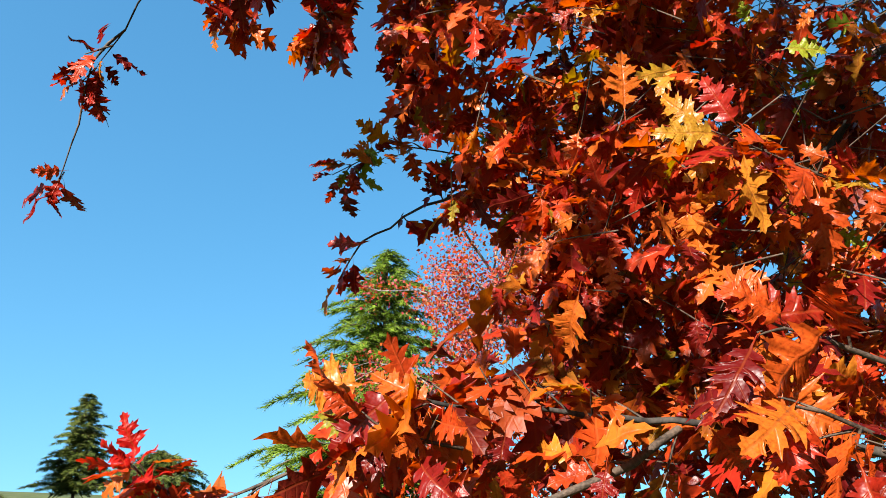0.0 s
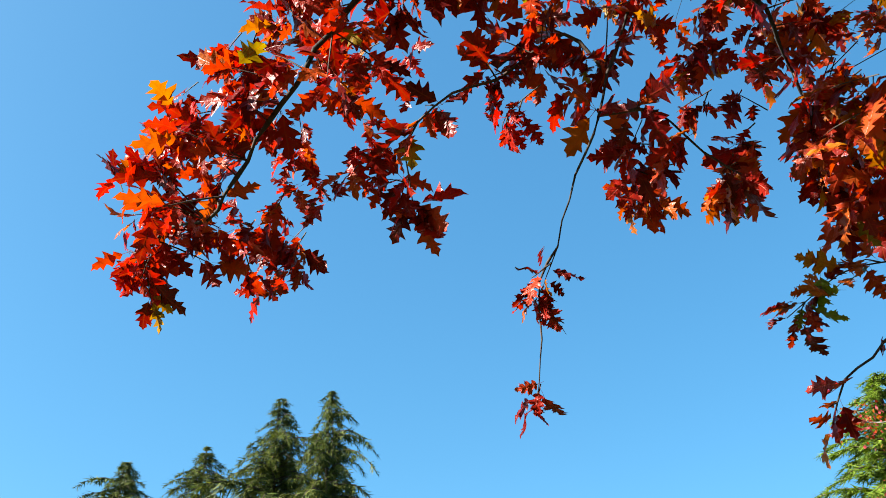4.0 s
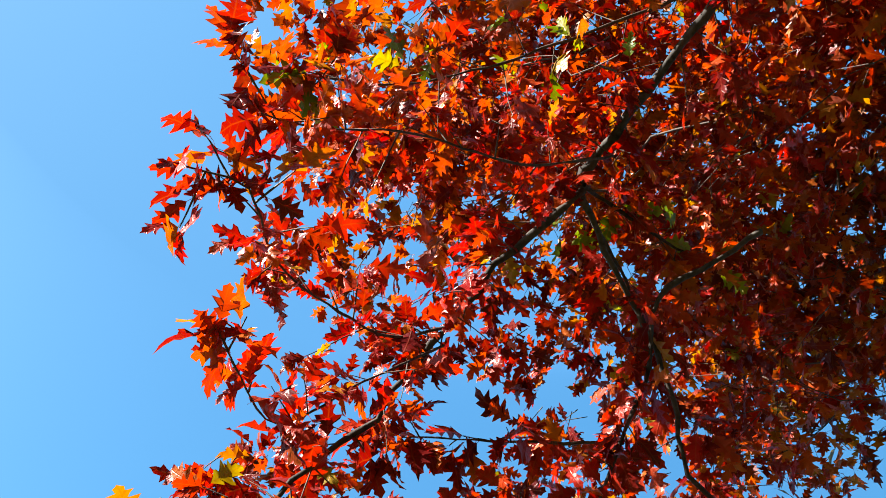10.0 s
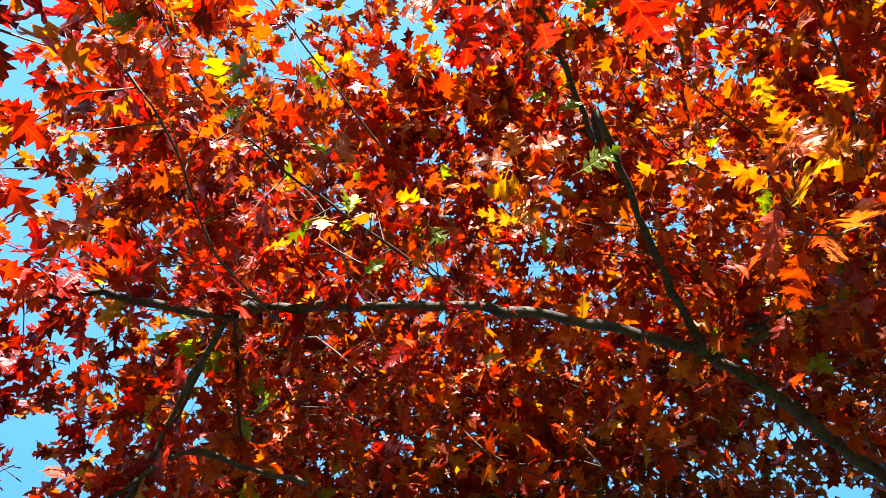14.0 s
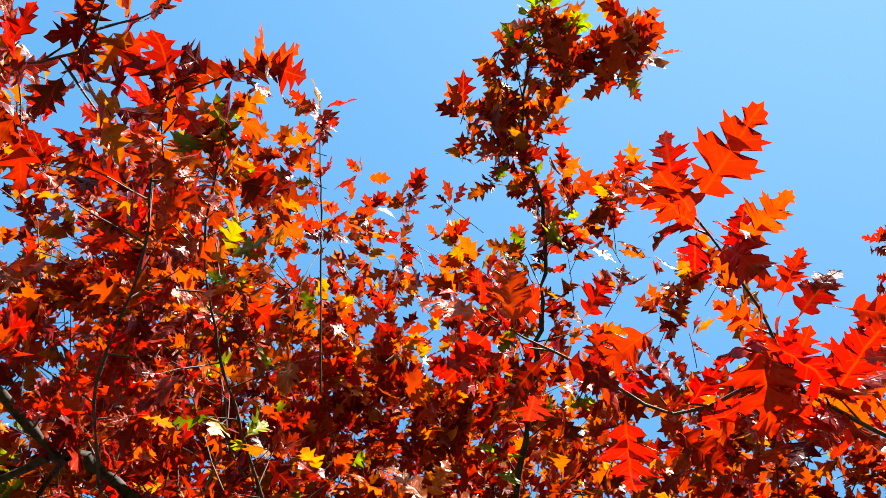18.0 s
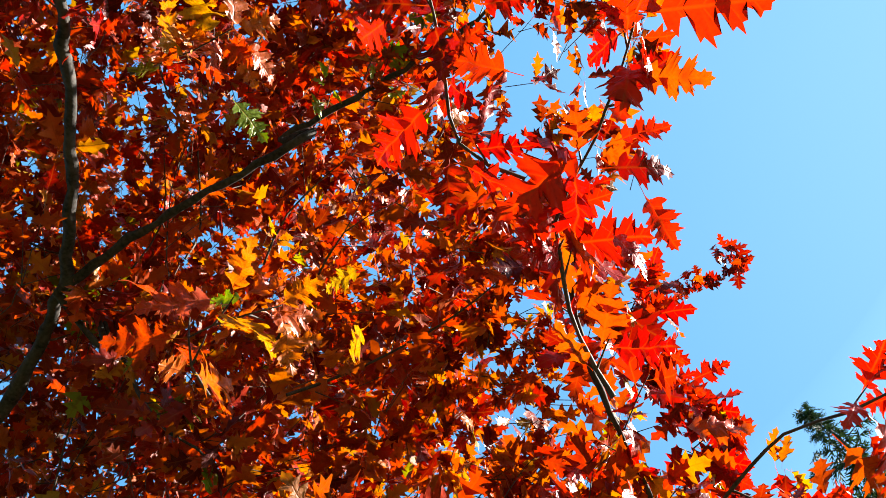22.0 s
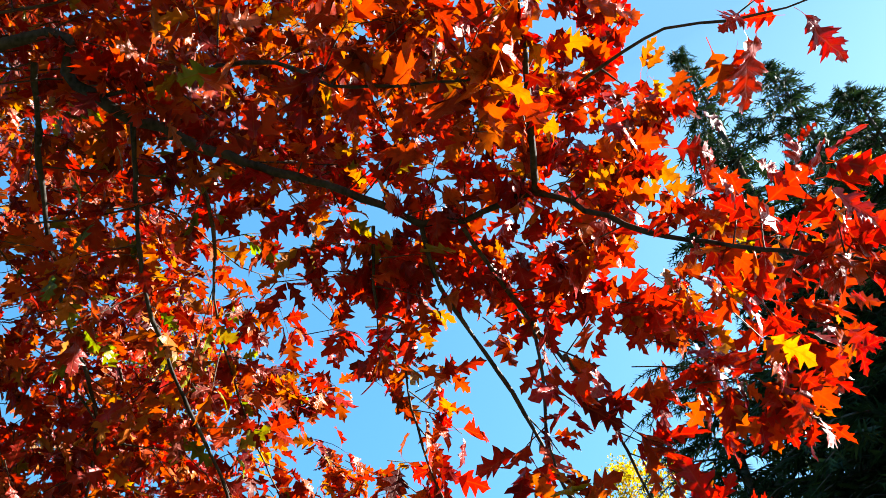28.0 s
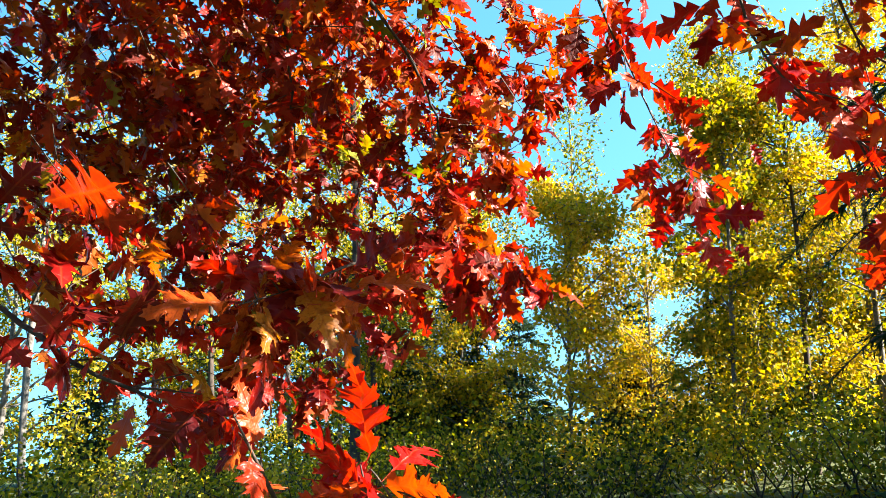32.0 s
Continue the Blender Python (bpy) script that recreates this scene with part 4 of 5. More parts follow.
leaves_on(['scarlet'], [((0.60, -0.39, 3.29), (0.72, -0.41, 3.23)), ((0.53, -0.35, 3.33), (0.58, -0.50, 3.33)), ((0.47, -0.31, 3.36), (0.57, -0.09, 3.40)), ((0.65, -0.30, 3.29), (0.74, -0.36, 3.23)), ((0.13, -0.22, 3.45), (0.17, -0.34, 3.43)), ((-0.01, -0.15, 3.47), (-0.07, -0.31, 3.50)), ((-0.09, -0.14, 3.47), (-0.23, -0.18, 3.46))])
leaves_on(['scarlet', 'red'], [((-0.12, -0.01, 3.58), (-0.05, -0.09, 3.62)), ((0.09, -0.03, 3.57), (0.12, 0.09, 3.66)), ((0.30, -0.04, 3.53), (0.36, 0.14, 3.52)), ((0.42, -0.05, 3.51), (0.56, 0.01, 3.51)), ((0.11, -0.17, 3.56), (0.13, -0.09, 3.66)), ((0.34, -0.21, 3.51), (0.41, -0.18, 3.50)), ((0.29, -0.24, 3.52), (0.20, -0.11, 3.55))])
leaves_on(['scarlet'], [((1.13, -0.93, 3.27), (1.18, -0.85, 3.28)), ((1.09, -0.94, 3.28), (1.03, -1.00, 3.27)), ((1.24, -0.79, 3.28), (1.27, -0.72, 3.33)), ((1.23, -0.84, 3.25), (1.31, -0.92, 3.15)), ((1.28, -0.74, 3.27), (1.47, -0.72, 3.21)), ((1.32, -0.65, 3.29), (1.43, -0.70, 3.19)), ((1.53, -0.81, 3.03), (1.44, -0.83, 3.10)), ((1.14, -0.41, 3.48), (1.12, -0.51, 3.46)), ((1.23, -0.36, 3.44), (1.30, -0.51, 3.42)), ((1.08, -0.39, 3.51), (1.03, -0.37, 3.54))])
leaves_on(['orange', 'red'], [((-0.81, 1.36, 1.83), (-0.71, 1.51, 1.87)), ((-0.72, 1.40, 1.81), (-0.64, 1.44, 1.79)), ((-0.79, 1.39, 1.72), (-0.65, 1.46, 1.64)), ((-0.84, 1.35, 1.76), (-0.82, 1.48, 1.73)), ((-0.86, 1.36, 1.65), (-0.82, 1.44, 1.56)), ((-0.86, 1.33, 1.84), (-0.86, 1.34, 1.78))])
leaves_on(['orange', 'amber', 'red'], [((-1.05, 1.62, 2.37), (-0.94, 1.81, 2.35)), ((-1.07, 1.68, 2.22), (-1.08, 1.72, 2.09)), ((-1.15, 1.67, 2.12), (-1.19, 1.68, 2.01)), ((-1.14, 1.53, 2.42), (-1.13, 1.51, 2.57)), ((-1.25, 1.61, 2.07), (-1.26, 1.64, 1.99)), ((-0.94, 1.68, 2.37), (-0.98, 1.59, 2.48))])
leaves_on(['red', 'red', 'orange'], [((-1.35, 1.04, 1.70), (-1.45, 0.93, 1.58)), ((-1.34, 1.07, 1.64), (-1.48, 0.98, 1.54)), ((-1.39, 0.99, 1.72), (-1.56, 0.89, 1.74)), ((-1.27, 1.16, 1.55), (-1.31, 1.12, 1.43)), ((-1.07, 1.34, 1.58), (-1.08, 1.33, 1.49)), ((-1.07, 1.26, 1.90), (-1.15, 1.30, 1.78)), ((-1.21, 1.21, 1.64), (-1.23, 1.21, 1.53)), ((-1.31, 1.10, 1.69), (-1.42, 1.03, 1.75))])
leaves_on(['green', 'amber'], [((-0.91, 1.91, 2.65), (-0.81, 1.95, 2.64)), ((-0.82, 1.90, 2.72), (-0.88, 1.89, 2.69)), ((-0.97, 1.84, 2.72), (-0.97, 1.80, 2.77)), ((-0.81, 2.11, 2.30), (-0.83, 2.15, 2.18)), ((-0.91, 2.11, 2.20), (-0.85, 2.15, 2.16))])
leaves_on(['green', 'amber'], [((-2.20, 1.55, 2.65), (-2.25, 1.56, 2.54)), ((-2.16, 1.60, 2.67), (-2.21, 1.48, 2.73)), ((-2.19, 1.60, 2.60), (-2.23, 1.53, 2.61))])
leaves_on(['amber', 'orange', 'amber'], [((-0.05, 0.38, 4.05), (-0.18, 0.28, 4.06)), ((-0.04, 0.36, 4.05), (-0.03, 0.23, 4.07)), ((0.00, 0.36, 4.05), (0.13, 0.30, 4.05)), ((0.01, 0.38, 4.04), (0.13, 0.38, 4.04)), ((0.70, 0.30, 3.94), (0.69, 0.42, 3.92)), ((0.85, 0.34, 3.88), (0.92, 0.47, 3.93)), ((0.79, 0.59, 3.85), (0.83, 0.45, 3.86))])
leaves_on(['green'], [((0.13, 0.43, 3.93), (0.27, 0.39, 3.92)), ((0.62, 0.60, 3.79), (0.57, 0.68, 3.78))])
leaves_on(['green'], [((-0.66, 0.63, 4.24), (-0.57, 0.60, 4.27))])
leaves_on(['green', 'amber'], [((-0.84, -0.10, 5.21), (-0.71, -0.02, 5.23)), ((-0.83, -0.01, 5.21), (-0.70, 0.07, 5.23))])
leaves_on(['red', 'red', 'scarlet'], [((1.44, 0.88, 1.82), (1.38, 0.95, 1.72)), ((1.46, 0.84, 1.84), (1.47, 0.92, 1.78)), ((1.48, 0.82, 1.82), (1.48, 0.81, 1.71)), ((1.49, 0.80, 1.84), (1.56, 0.78, 1.85)), ((1.30, 0.95, 2.22), (1.38, 1.16, 2.25)), ((1.55, 0.70, 1.68), (1.60, 0.59, 1.65))])
leaves_on(['amber', 'orange'], [((1.78, 1.04, 2.11), (1.79, 1.06, 2.03)), ((1.81, 1.02, 2.04), (1.83, 0.99, 1.99)), ((1.95, 0.79, 1.92), (1.95, 0.80, 1.86)), ((1.89, 0.87, 2.06), (2.04, 0.81, 2.06)), ((1.66, 1.16, 2.22), (1.75, 1.24, 2.16)), ((1.80, 1.02, 2.07), (1.77, 1.06, 2.09))])
leaves_on(['scarlet'], [((2.55, -0.01, 2.24), (2.57, -0.06, 2.12)), ((2.54, -0.05, 2.30), (2.54, -0.19, 2.27)), ((2.49, 0.02, 2.49), (2.51, -0.06, 2.42)), ((2.49, 0.09, 2.47), (2.51, 0.13, 2.38)), ((2.56, -0.10, 2.21), (2.56, -0.15, 2.15)), ((2.44, -0.32, 2.60), (2.42, -0.45, 2.58)), ((2.41, -0.43, 2.63), (2.39, -0.52, 2.63))])
leaves_on(['scarlet', 'scarlet', 'red'], [((1.53, -0.39, 3.32), (1.54, -0.52, 3.27)), ((1.57, -0.57, 3.23), (1.60, -0.72, 3.22)), ((1.49, -0.64, 3.27), (1.51, -0.72, 3.22)), ((1.35, -0.73, 3.33), (1.45, -0.75, 3.32)), ((1.32, -0.75, 3.34), (1.47, -0.77, 3.23)), ((1.52, -0.85, 3.14), (1.47, -0.89, 3.16)), ((1.57, -0.76, 3.15), (1.64, -0.85, 3.11))])
leaves_on(['scarlet', 'scarlet', 'red'], [((1.53, -0.86, 2.98), (1.56, -0.96, 2.87)), ((1.64, -0.82, 2.89), (1.73, -0.86, 2.83)), ((1.85, -0.75, 2.65), (1.92, -0.75, 2.53)), ((1.77, -0.87, 2.68), (1.74, -0.93, 2.68)), ((1.55, -0.64, 3.08), (1.59, -0.70, 3.01)), ((1.63, -0.47, 3.07), (1.67, -0.51, 3.01)), ((1.38, -0.60, 3.24), (1.42, -0.56, 3.22))])
leaves_on(['scarlet'], [((2.68, 0.10, 2.53), (2.71, 0.16, 2.45)), ((2.73, 0.08, 2.37), (2.75, 0.14, 2.25)), ((2.75, -0.02, 2.27), (2.82, 0.05, 2.19)), ((2.76, -0.07, 2.24), (2.78, -0.07, 2.14)), ((2.73, -0.12, 2.35), (2.74, -0.19, 2.31)), ((2.68, -0.18, 2.53), (2.70, -0.21, 2.46)), ((2.62, -0.40, 2.64), (2.66, -0.28, 2.57)), ((2.59, -0.55, 2.63), (2.59, -0.65, 2.71))])
leaves_on(['scarlet', 'red'], [((2.44, -0.70, 2.62), (2.40, -0.81, 2.62)), ((2.51, -0.70, 2.42), (2.52, -0.74, 2.35)), ((2.57, -0.55, 2.37), (2.56, -0.48, 2.44)), ((2.61, -0.53, 2.19), (2.66, -0.42, 2.03)), ((2.59, -0.64, 2.19), (2.55, -0.72, 2.24)), ((2.56, -0.77, 2.14), (2.53, -0.85, 2.15)), ((2.51, -0.64, 2.48), (2.48, -0.72, 2.51))])

v, f = joined(TWIGS)
twigs = mesh_object("twig", v, f, [TWIG], oak, label="thin brown leafy twigs")
twigs["kind"] = "stuff"
FOL.build("foliage", oak, PLAIN_LEAVES, rng, "{} autumn oak leaves")
FAR.build("foliage", oak, FAR_LEAVES, rng, "{} autumn oak leaves high in the crown")
leaf_meshes = {}
for kind, rows in NEAR.at.items():
    for place, rot, size in rows:
        s = int(rng.integers(0, len(FINE_LEAVES)))
        if (kind, s) not in leaf_meshes:
            lv, lf, luv = FINE_LEAVES[s]
            ob = mesh_object("leaf", lv, lf, [LEAF[kind]], oak, luv)
            leaf_meshes[kind, s] = ob.data
        else:
            ob = new("leaf", leaf_meshes[kind, s])
            ob.parent = oak
        m = Matrix((rot * size).tolist()).to_4x4()
        m.translation = Vector(place.tolist())
        ob.matrix_basis = m

# ---- ground ----
def ground():
    n = 60
    r = np.concatenate([[0], np.geomspace(1.5, 2400, n)])
    ang = np.linspace(0, 2 * np.pi, 72, endpoint=False)
    x, y = r[1:, None] * np.cos(ang), r[1:, None] * np.sin(ang)
    z = 0.05 * np.sin(x * 0.9 + 1) * np.cos(y * 0.7) * np.minimum(1, r[1:, None] / 6)
    brink = 52 - 12 * np.cos(ang)          # the hilltop ends beyond the trees
    z = z - 0.1 * np.maximum(0, r[1:, None] - brink)
    v = np.vstack([[0, 0, 0], np.stack([x, y, z], -1).reshape(-1, 3)])
    f = [(0, 1 + j, 1 + (j + 1) % 72) for j in range(72)]
    for i in range(n - 1):
        for j in range(72):
            a, b = 1 + i * 72 + j, 1 + i * 72 + (j + 1) % 72
            f += [(a, a + 72, b + 72), (a, b + 72, b)]
    return tagged(mesh_object("ground", v, f, [GRASS]), "rough grass lawn reaching to the woods", "lawn", kind="structure")


ground()


GROUPS = {"hemlock_tree": "dark hemlocks in a row", "cedar_tree": "cedars across the lawn", "spruce_tree": "spruces beyond the lawn",
          "birch_tree": "birches of the wood", "aspen_tree": "thin aspens of the wood", "shrub": "scrub round the lawn"}


# ---- conifers ----
def conifer(name, height, width, needle, seed, droop=0.5, label="", tiers=34, sparse=1.0, low=0.06, full=1.0, cells=4, thin=1.0, point=0.8, stray=0.0):
    """A conifer: straight tapered trunk, whorls of arching boughs, hanging sprays of needles."""
    g = np.random.default_rng(seed)
    tree = tagged(new(name), label, "tree", GROUPS.get(name, ""))
    line = np.array([(0.012 * height * np.sin(3 * s) * s, 0.01 * height * np.cos(4 * s) * s, height * s) for s in np.linspace(0, 0.985, 24)])
    line[0, 2] = -0.1
    v, f = tube(line, height * 0.016, 0.02, 8, g, 0.05)
    mesh_object("trunk", v, f, [PINE_BARK], tree)
    wood, vs = [], []
    for s in np.linspace(low, 0.985, tiers) + g.uniform(-0.008, 0.008, tiers):
        k = int(g.integers(5, 9))
        reach = width * (1 - s) ** point * g.uniform(0.75, 1.15) + 0.25 * min(1, (1 - s) * 8)
        first = g.uniform(0, 6.3)
        for b in range(k):
            if g.random() > 0.92 * sparse:
                continue
            a = first + b * 6.283 / k + g.uniform(-0.3, 0.3)
            out = np.array([np.cos(a), np.sin(a), 0])
            r = reach * g.uniform(0.5, 1.3) * (1.7 if g.random() < stray else 1.0)
            u = np.linspace(0, 1, 6)
            rise = 0.28 * r * (1 - 0.5 * droop)
            bough = np.stack([out[0] * r * u, out[1] * r * u, height * s + rise * np.sin(u * 2.2) - droop * r * 0.55 * u**2.2], -1)
            bough[:, :2] += np.interp(height * s, line[:, 2], line[:, 0]), 0
            wood.append(tube(bough, 0.012 * r + 0.012, 0.008, 3))
            side = np.array([-out[1], out[0], 0])
            m = max(8, int(r * 12 * full))
            t = g.uniform(0.08, 1.0, m)
            p = np.stack([np.interp(t, u, bough[:, c]) for c in range(3)], -1)
            ln = ((0.3 + 0.2 * r * (1.1 - t)) * (0.45 + 0.55 * thin) * g.uniform(0.6, 1.25, m))[:, None]
            w = out * g.uniform(0.3, 0.9, (m, 1)) + side * g.uniform(-1.0, 1.0, (m, 1)) - UP * droop * g.uniform(0.1, 1.3, (m, 1))
            w /= np.linalg.norm(w, axis=1)[:, None]
            c = np.cross(w, UP * 0.8 + g.standard_normal((m, 3)) * 0.5)
            c /= np.linalg.norm(c, axis=1)[:, None] + 1e-9
            hang = -UP * droop * 0.4 * ln
            parts = [np.stack([p + c * 0.02, p - c * 0.02, p + w * ln * 1.08 + hang], 1)]
            for e in range(cells):
                t0 = e / cells
                p0 = p + w * ln * t0 + hang * t0 * t0
                wl = ln * 1.6 / cells * (1 - 0.6 * t0)
                for sg in (-1, 1):
                    tip = p0 + w * wl * 1.1 + c * sg * wl * g.uniform(0.5, 0.95, (m, 1)) + hang * 0.12
                    parts.append(np.stack([p0 - w * wl * 0.1 * thin, p0 + w * wl * 0.5 * thin, tip], 1))
            vs.append(np.concatenate(parts).reshape(-1, 3))
    vs = np.vstack(vs)
    fs = np.arange(len(vs)).reshape(-1, 3)
    wv, wf = joined(wood)
    mesh_object("bough", wv, wf, [PINE_BARK], tree)["kind"] = "stuff"
    mesh_object("foliage", vs, fs, [needle], tree, smooth=False)["kind"] = "stuff"
    return tree


# ---- broadleaved trees further off ----
def broadleaf(name, height, spread, kinds, bark, seed, label, leaves=9000, size=0.11, clear=0.25, slim=1.0, stems=1):
    """A tree with a forking trunk, limbs, and a crown of many small separate leaves in uneven clumps."""
    g = np.random.default_rng(seed)
    tree = tagged(new(name), label, "tree", GROUPS.get(name, ""))
    wood, tips = [], []
    for st in range(stems):
        lean = g.uniform(-0.1, 0.1, 2) * height * (0.4 if stems == 1 else 1.0)
        s = np.linspace(0, 1, 12)
        line = np.stack([lean[0] * s**1.5 + 0.012 * height * np.sin(5 * s + seed), lean[1] * s**1.5 + 0.012 * height * np.cos(4 * s + st), height * 0.93 * s - 0.1], -1)
        v, f = tube(line, height * 0.007, 0.02, 8, g, 0.05)
        mesh_object("trunk", v, f, [bark], tree)
        for _ in range(int(34 / stems)):
            t = g.uniform(clear, 0.98)
            p = np.array([np.interp(t, s, line[:, c]) for c in range(3)])
            a = g.uniform(0, 6.283)
            shape = np.sin(np.pi * min(1, (t - clear) / (1 - clear) * 0.85 + 0.15)) ** 0.7
            r = spread * slim * (0.35 + 0.65 * shape) * g.uniform(0.5, 1.1)
            end = p + np.array([np.cos(a) * r, np.sin(a) * r, r * g.uniform(0.2, 0.9)])
            mid = (p + end) / 2 + g.standard_normal(3) * 0.12 * r + np.array([0, 0, 0.12 * r])
            ln = smooth_line([p, mid, end], 0.3)
            wood.append(tube(ln, 0.012 + 0.010 * r, 0.008, 5))
            for q in range(3, len(ln)):
                tips.append(ln[q])
            for _ in range(4):
                q = ln[int(g.integers(len(ln) // 3, len(ln)))]
                e2 = q + g.standard_normal(3) * 0.35 * r * 0.7
                l2 = smooth_line([q, (q + e2) / 2 + g.standard_normal(3) * 0.05, e2], 0.25)
                wood.append(tube(l2, 0.012, 0.005, 4))
                tips += list(l2[1:])
    wv, wf = joined(wood)
    mesh_object("limb", wv, wf, [bark], tree)["kind"] = "stuff"
    tips = np.array(tips)
    per = leaves // len(kinds)
    for kind in kinds:
        pick = tips[g.integers(0, len(tips), per)] + g.standard_normal((per, 3)) * 0.2 * np.array([1, 1, 0.8])
        w = g.standard_normal((per, 3)) + np.array([0, 0, -0.5])
        w /= np.linalg.norm(w, axis=1)[:, None]
        n = g.standard_normal((per, 3)) + np.array([0, 0, 0.8])
        c = np.cross(w, n)
        c /= np.linalg.norm(c, axis=1)[:, None]
        sz = (size * g.uniform(0.6, 1.3, per))[:, None]
        up = np.cross(c, w) * sz * 0.12
        v = np.stack([pick, pick + w * sz * 0.45 + c * sz * 0.36 + up, pick + w * sz, pick + w * sz * 0.45 - c * sz * 0.36 + up], 1).reshape(-1, 3)
        i = np.arange(per)[:, None] * 4
        f = np.concatenate([i + [0, 1, 2], i + [0, 2, 3]], 1).reshape(-1, 3)
        mesh_object("crown", v, f, [LEAF[kind]], tree, smooth=False)["kind"] = "stuff"
    return tree


def thicket(name, places, kinds, seed, label, height=3.0, leaves=2600, size=0.17):
    """Low scrub along the wood's edge: thin stems and small separate leaves."""
    g = np.random.default_rng(seed)
    bush = tagged(new(name), label, "shrub", GROUPS.get(name, ""))
    stems, tips = [], []
    for x, y in places:
        for _ in range(12):
            foot = np.array([x, y, -0.05]) + np.array([*g.uniform(-1.2, 1.2, 2), 0])
            top = foot + np.array([*g.uniform(-1.0, 1.0, 2), height * g.uniform(0.5, 1.1)])
            line = smooth_line([foot, (foot + top) / 2 + g.standard_normal(3) * 0.15, top], 0.4)
            stems.append(tube(line, 0.02, 0.006, 4))
            tips += list(line[2:])
    v, f = joined(stems)
    mesh_object("stem", v, f, [TWIG], bush)["kind"] = "stuff"
    tips = np.array(tips)
    for kind in kinds:
        p = tips[g.integers(0, len(tips), leaves)] + g.standard_normal((leaves, 3)) * 0.32
        p[:, 2] = np.abs(p[:, 2]) + 0.05
        w, n = g.standard_normal((leaves, 3)), g.standard_normal((leaves, 3)) + UP
        w /= np.linalg.norm(w, axis=1)[:, None]
        c = np.cross(w, n)
        c /= np.linalg.norm(c, axis=1)[:, None]
        sz = (size * g.uniform(0.6, 1.3, leaves))[:, None]
        v = np.stack([p, p + w * sz * 0.45 + c * sz * 0.36, p + w * sz, p + w * sz * 0.45 - c * sz * 0.36], 1).reshape(-1, 3)
        i = np.arange(leaves)[:, None] * 4
        f = np.concatenate([i + [0, 1, 2], i + [0, 2, 3]], 1).reshape(-1, 3)
        mesh_object("foliage", v, f, [LEAF[kind]], bush, smooth=False)["kind"] = "stuff"
    return bush


def at_bearing(az, dist, turn=0.0):
    """The pose of a tree at a bearing (degrees clockwise from +y) and a distance from where the path lies."""
    a = radians(az)
    return pose(math.sin(a) * dist, math.cos(a) * dist, 0, 0, 0, turn)


# conifers across the lawn
tree = conifer("spruce_tree", 5.6, 1.8, NEEDLE, 21, 0.2, "tall dark spruce across the lawn", 40, full=1.2, cells=3)
tree.matrix_basis = at_bearing(-71.9, 48.0, 0)
tree = conifer("spruce_tree", 6.7, 3.0, NEEDLE, 63, 0.6, "dark spruce with drooping tips across the lawn", 36, full=1.4, cells=3, thin=0.6)
tree.matrix_basis = at_bearing(-80.4, 45.0, 0)
tree = conifer("spruce_tree", 3.1, 4.0, NEEDLE, 22, 0.35, "distant slim dark spruce", 30, full=0.8, cells=3)
tree.matrix_basis = at_bearing(-67.0, 60.0, 0)
tree = conifer("cypress_tree", 7.1, 2.9, NEEDLE_FRESH, 23, 0.35, "fresh green cypress beside a red maple", 48, full=2.8, cells=3, thin=0.45)
tree.matrix_basis = at_bearing(-52.8, 19.0, 0)
tree = conifer("cedar_tree", 12.6, 4.0, NEEDLE, 24, 0.95, "weeping green cedar with hanging tips", 50, low=0.2, full=1.3, cells=2, thin=0.5, point=0.95, stray=0.35)
tree.matrix_basis = at_bearing(-90.3, 34.0, 0)
tree = conifer("cedar_tree", 12.5, 5.6, NEEDLE, 25, 0.7, "broad green cedar with drooping boughs", 54, low=0.2, full=1.2, cells=2, thin=0.5, point=0.95, stray=0.12)
tree.matrix_basis = at_bearing(-93.9, 35.0, 0)
tree = conifer("cedar_tree", 10.4, 5.0, NEEDLE, 26, 0.6, "low green cedar with drooping boughs", 54, low=0.2, full=1.2, cells=2, thin=0.5, point=0.95, stray=0.12)
tree.matrix_basis = at_bearing(-98.6, 36.0, 0)
tree = conifer("cedar_tree", 9.6, 5.2, NEEDLE, 27, 0.6, "dark green cedar with drooping boughs", 54, low=0.2, full=1.2, cells=2, thin=0.5, point=0.95, stray=0.12)
tree.matrix_basis = at_bearing(-103.7, 36.0, 0)
# hemlocks against the sun, their shade deepened by the near-black needle colour
tree = conifer("hemlock_tree", 23.8, 4.6, NEEDLE_SHADED, 28, 0.6, "dark hemlock in its own shade", 42, full=0.85, cells=3, thin=0.85)
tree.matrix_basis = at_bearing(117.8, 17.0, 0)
tree = conifer("hemlock_tree", 21.3, 4.2, NEEDLE_SHADED, 29, 0.6, "dark hemlock in its own shade", 42, full=0.85, cells=3, thin=0.85)
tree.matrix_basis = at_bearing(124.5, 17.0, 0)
tree = conifer("hemlock_tree", 17.6, 5.0, NEEDLE_SHADED, 30, 0.6, "dark hemlock in its own shade", 42, full=0.85, cells=3, thin=0.85)
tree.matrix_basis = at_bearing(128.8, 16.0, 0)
tree = conifer("hemlock_tree", 13.5, 3.6, NEEDLE_SHADED, 34, 0.5, "dark hemlock in its own shade", 42, full=0.85, cells=3, thin=0.85, low=0.02)
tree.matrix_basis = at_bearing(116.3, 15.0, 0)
tree = conifer("hemlock_tree", 12.8, 5.0, NEEDLE_SHADED, 35, 0.5, "dark hemlock in its own shade", 42, full=0.85, cells=3, thin=0.85, low=0.02)
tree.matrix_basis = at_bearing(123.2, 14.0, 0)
tree = conifer("hemlock_tree", 19.7, 5.0, NEEDLE_SHADED, 36, 0.5, "dark hemlock in its own shade", 36, full=0.8, low=0.02)
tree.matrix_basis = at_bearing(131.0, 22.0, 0)
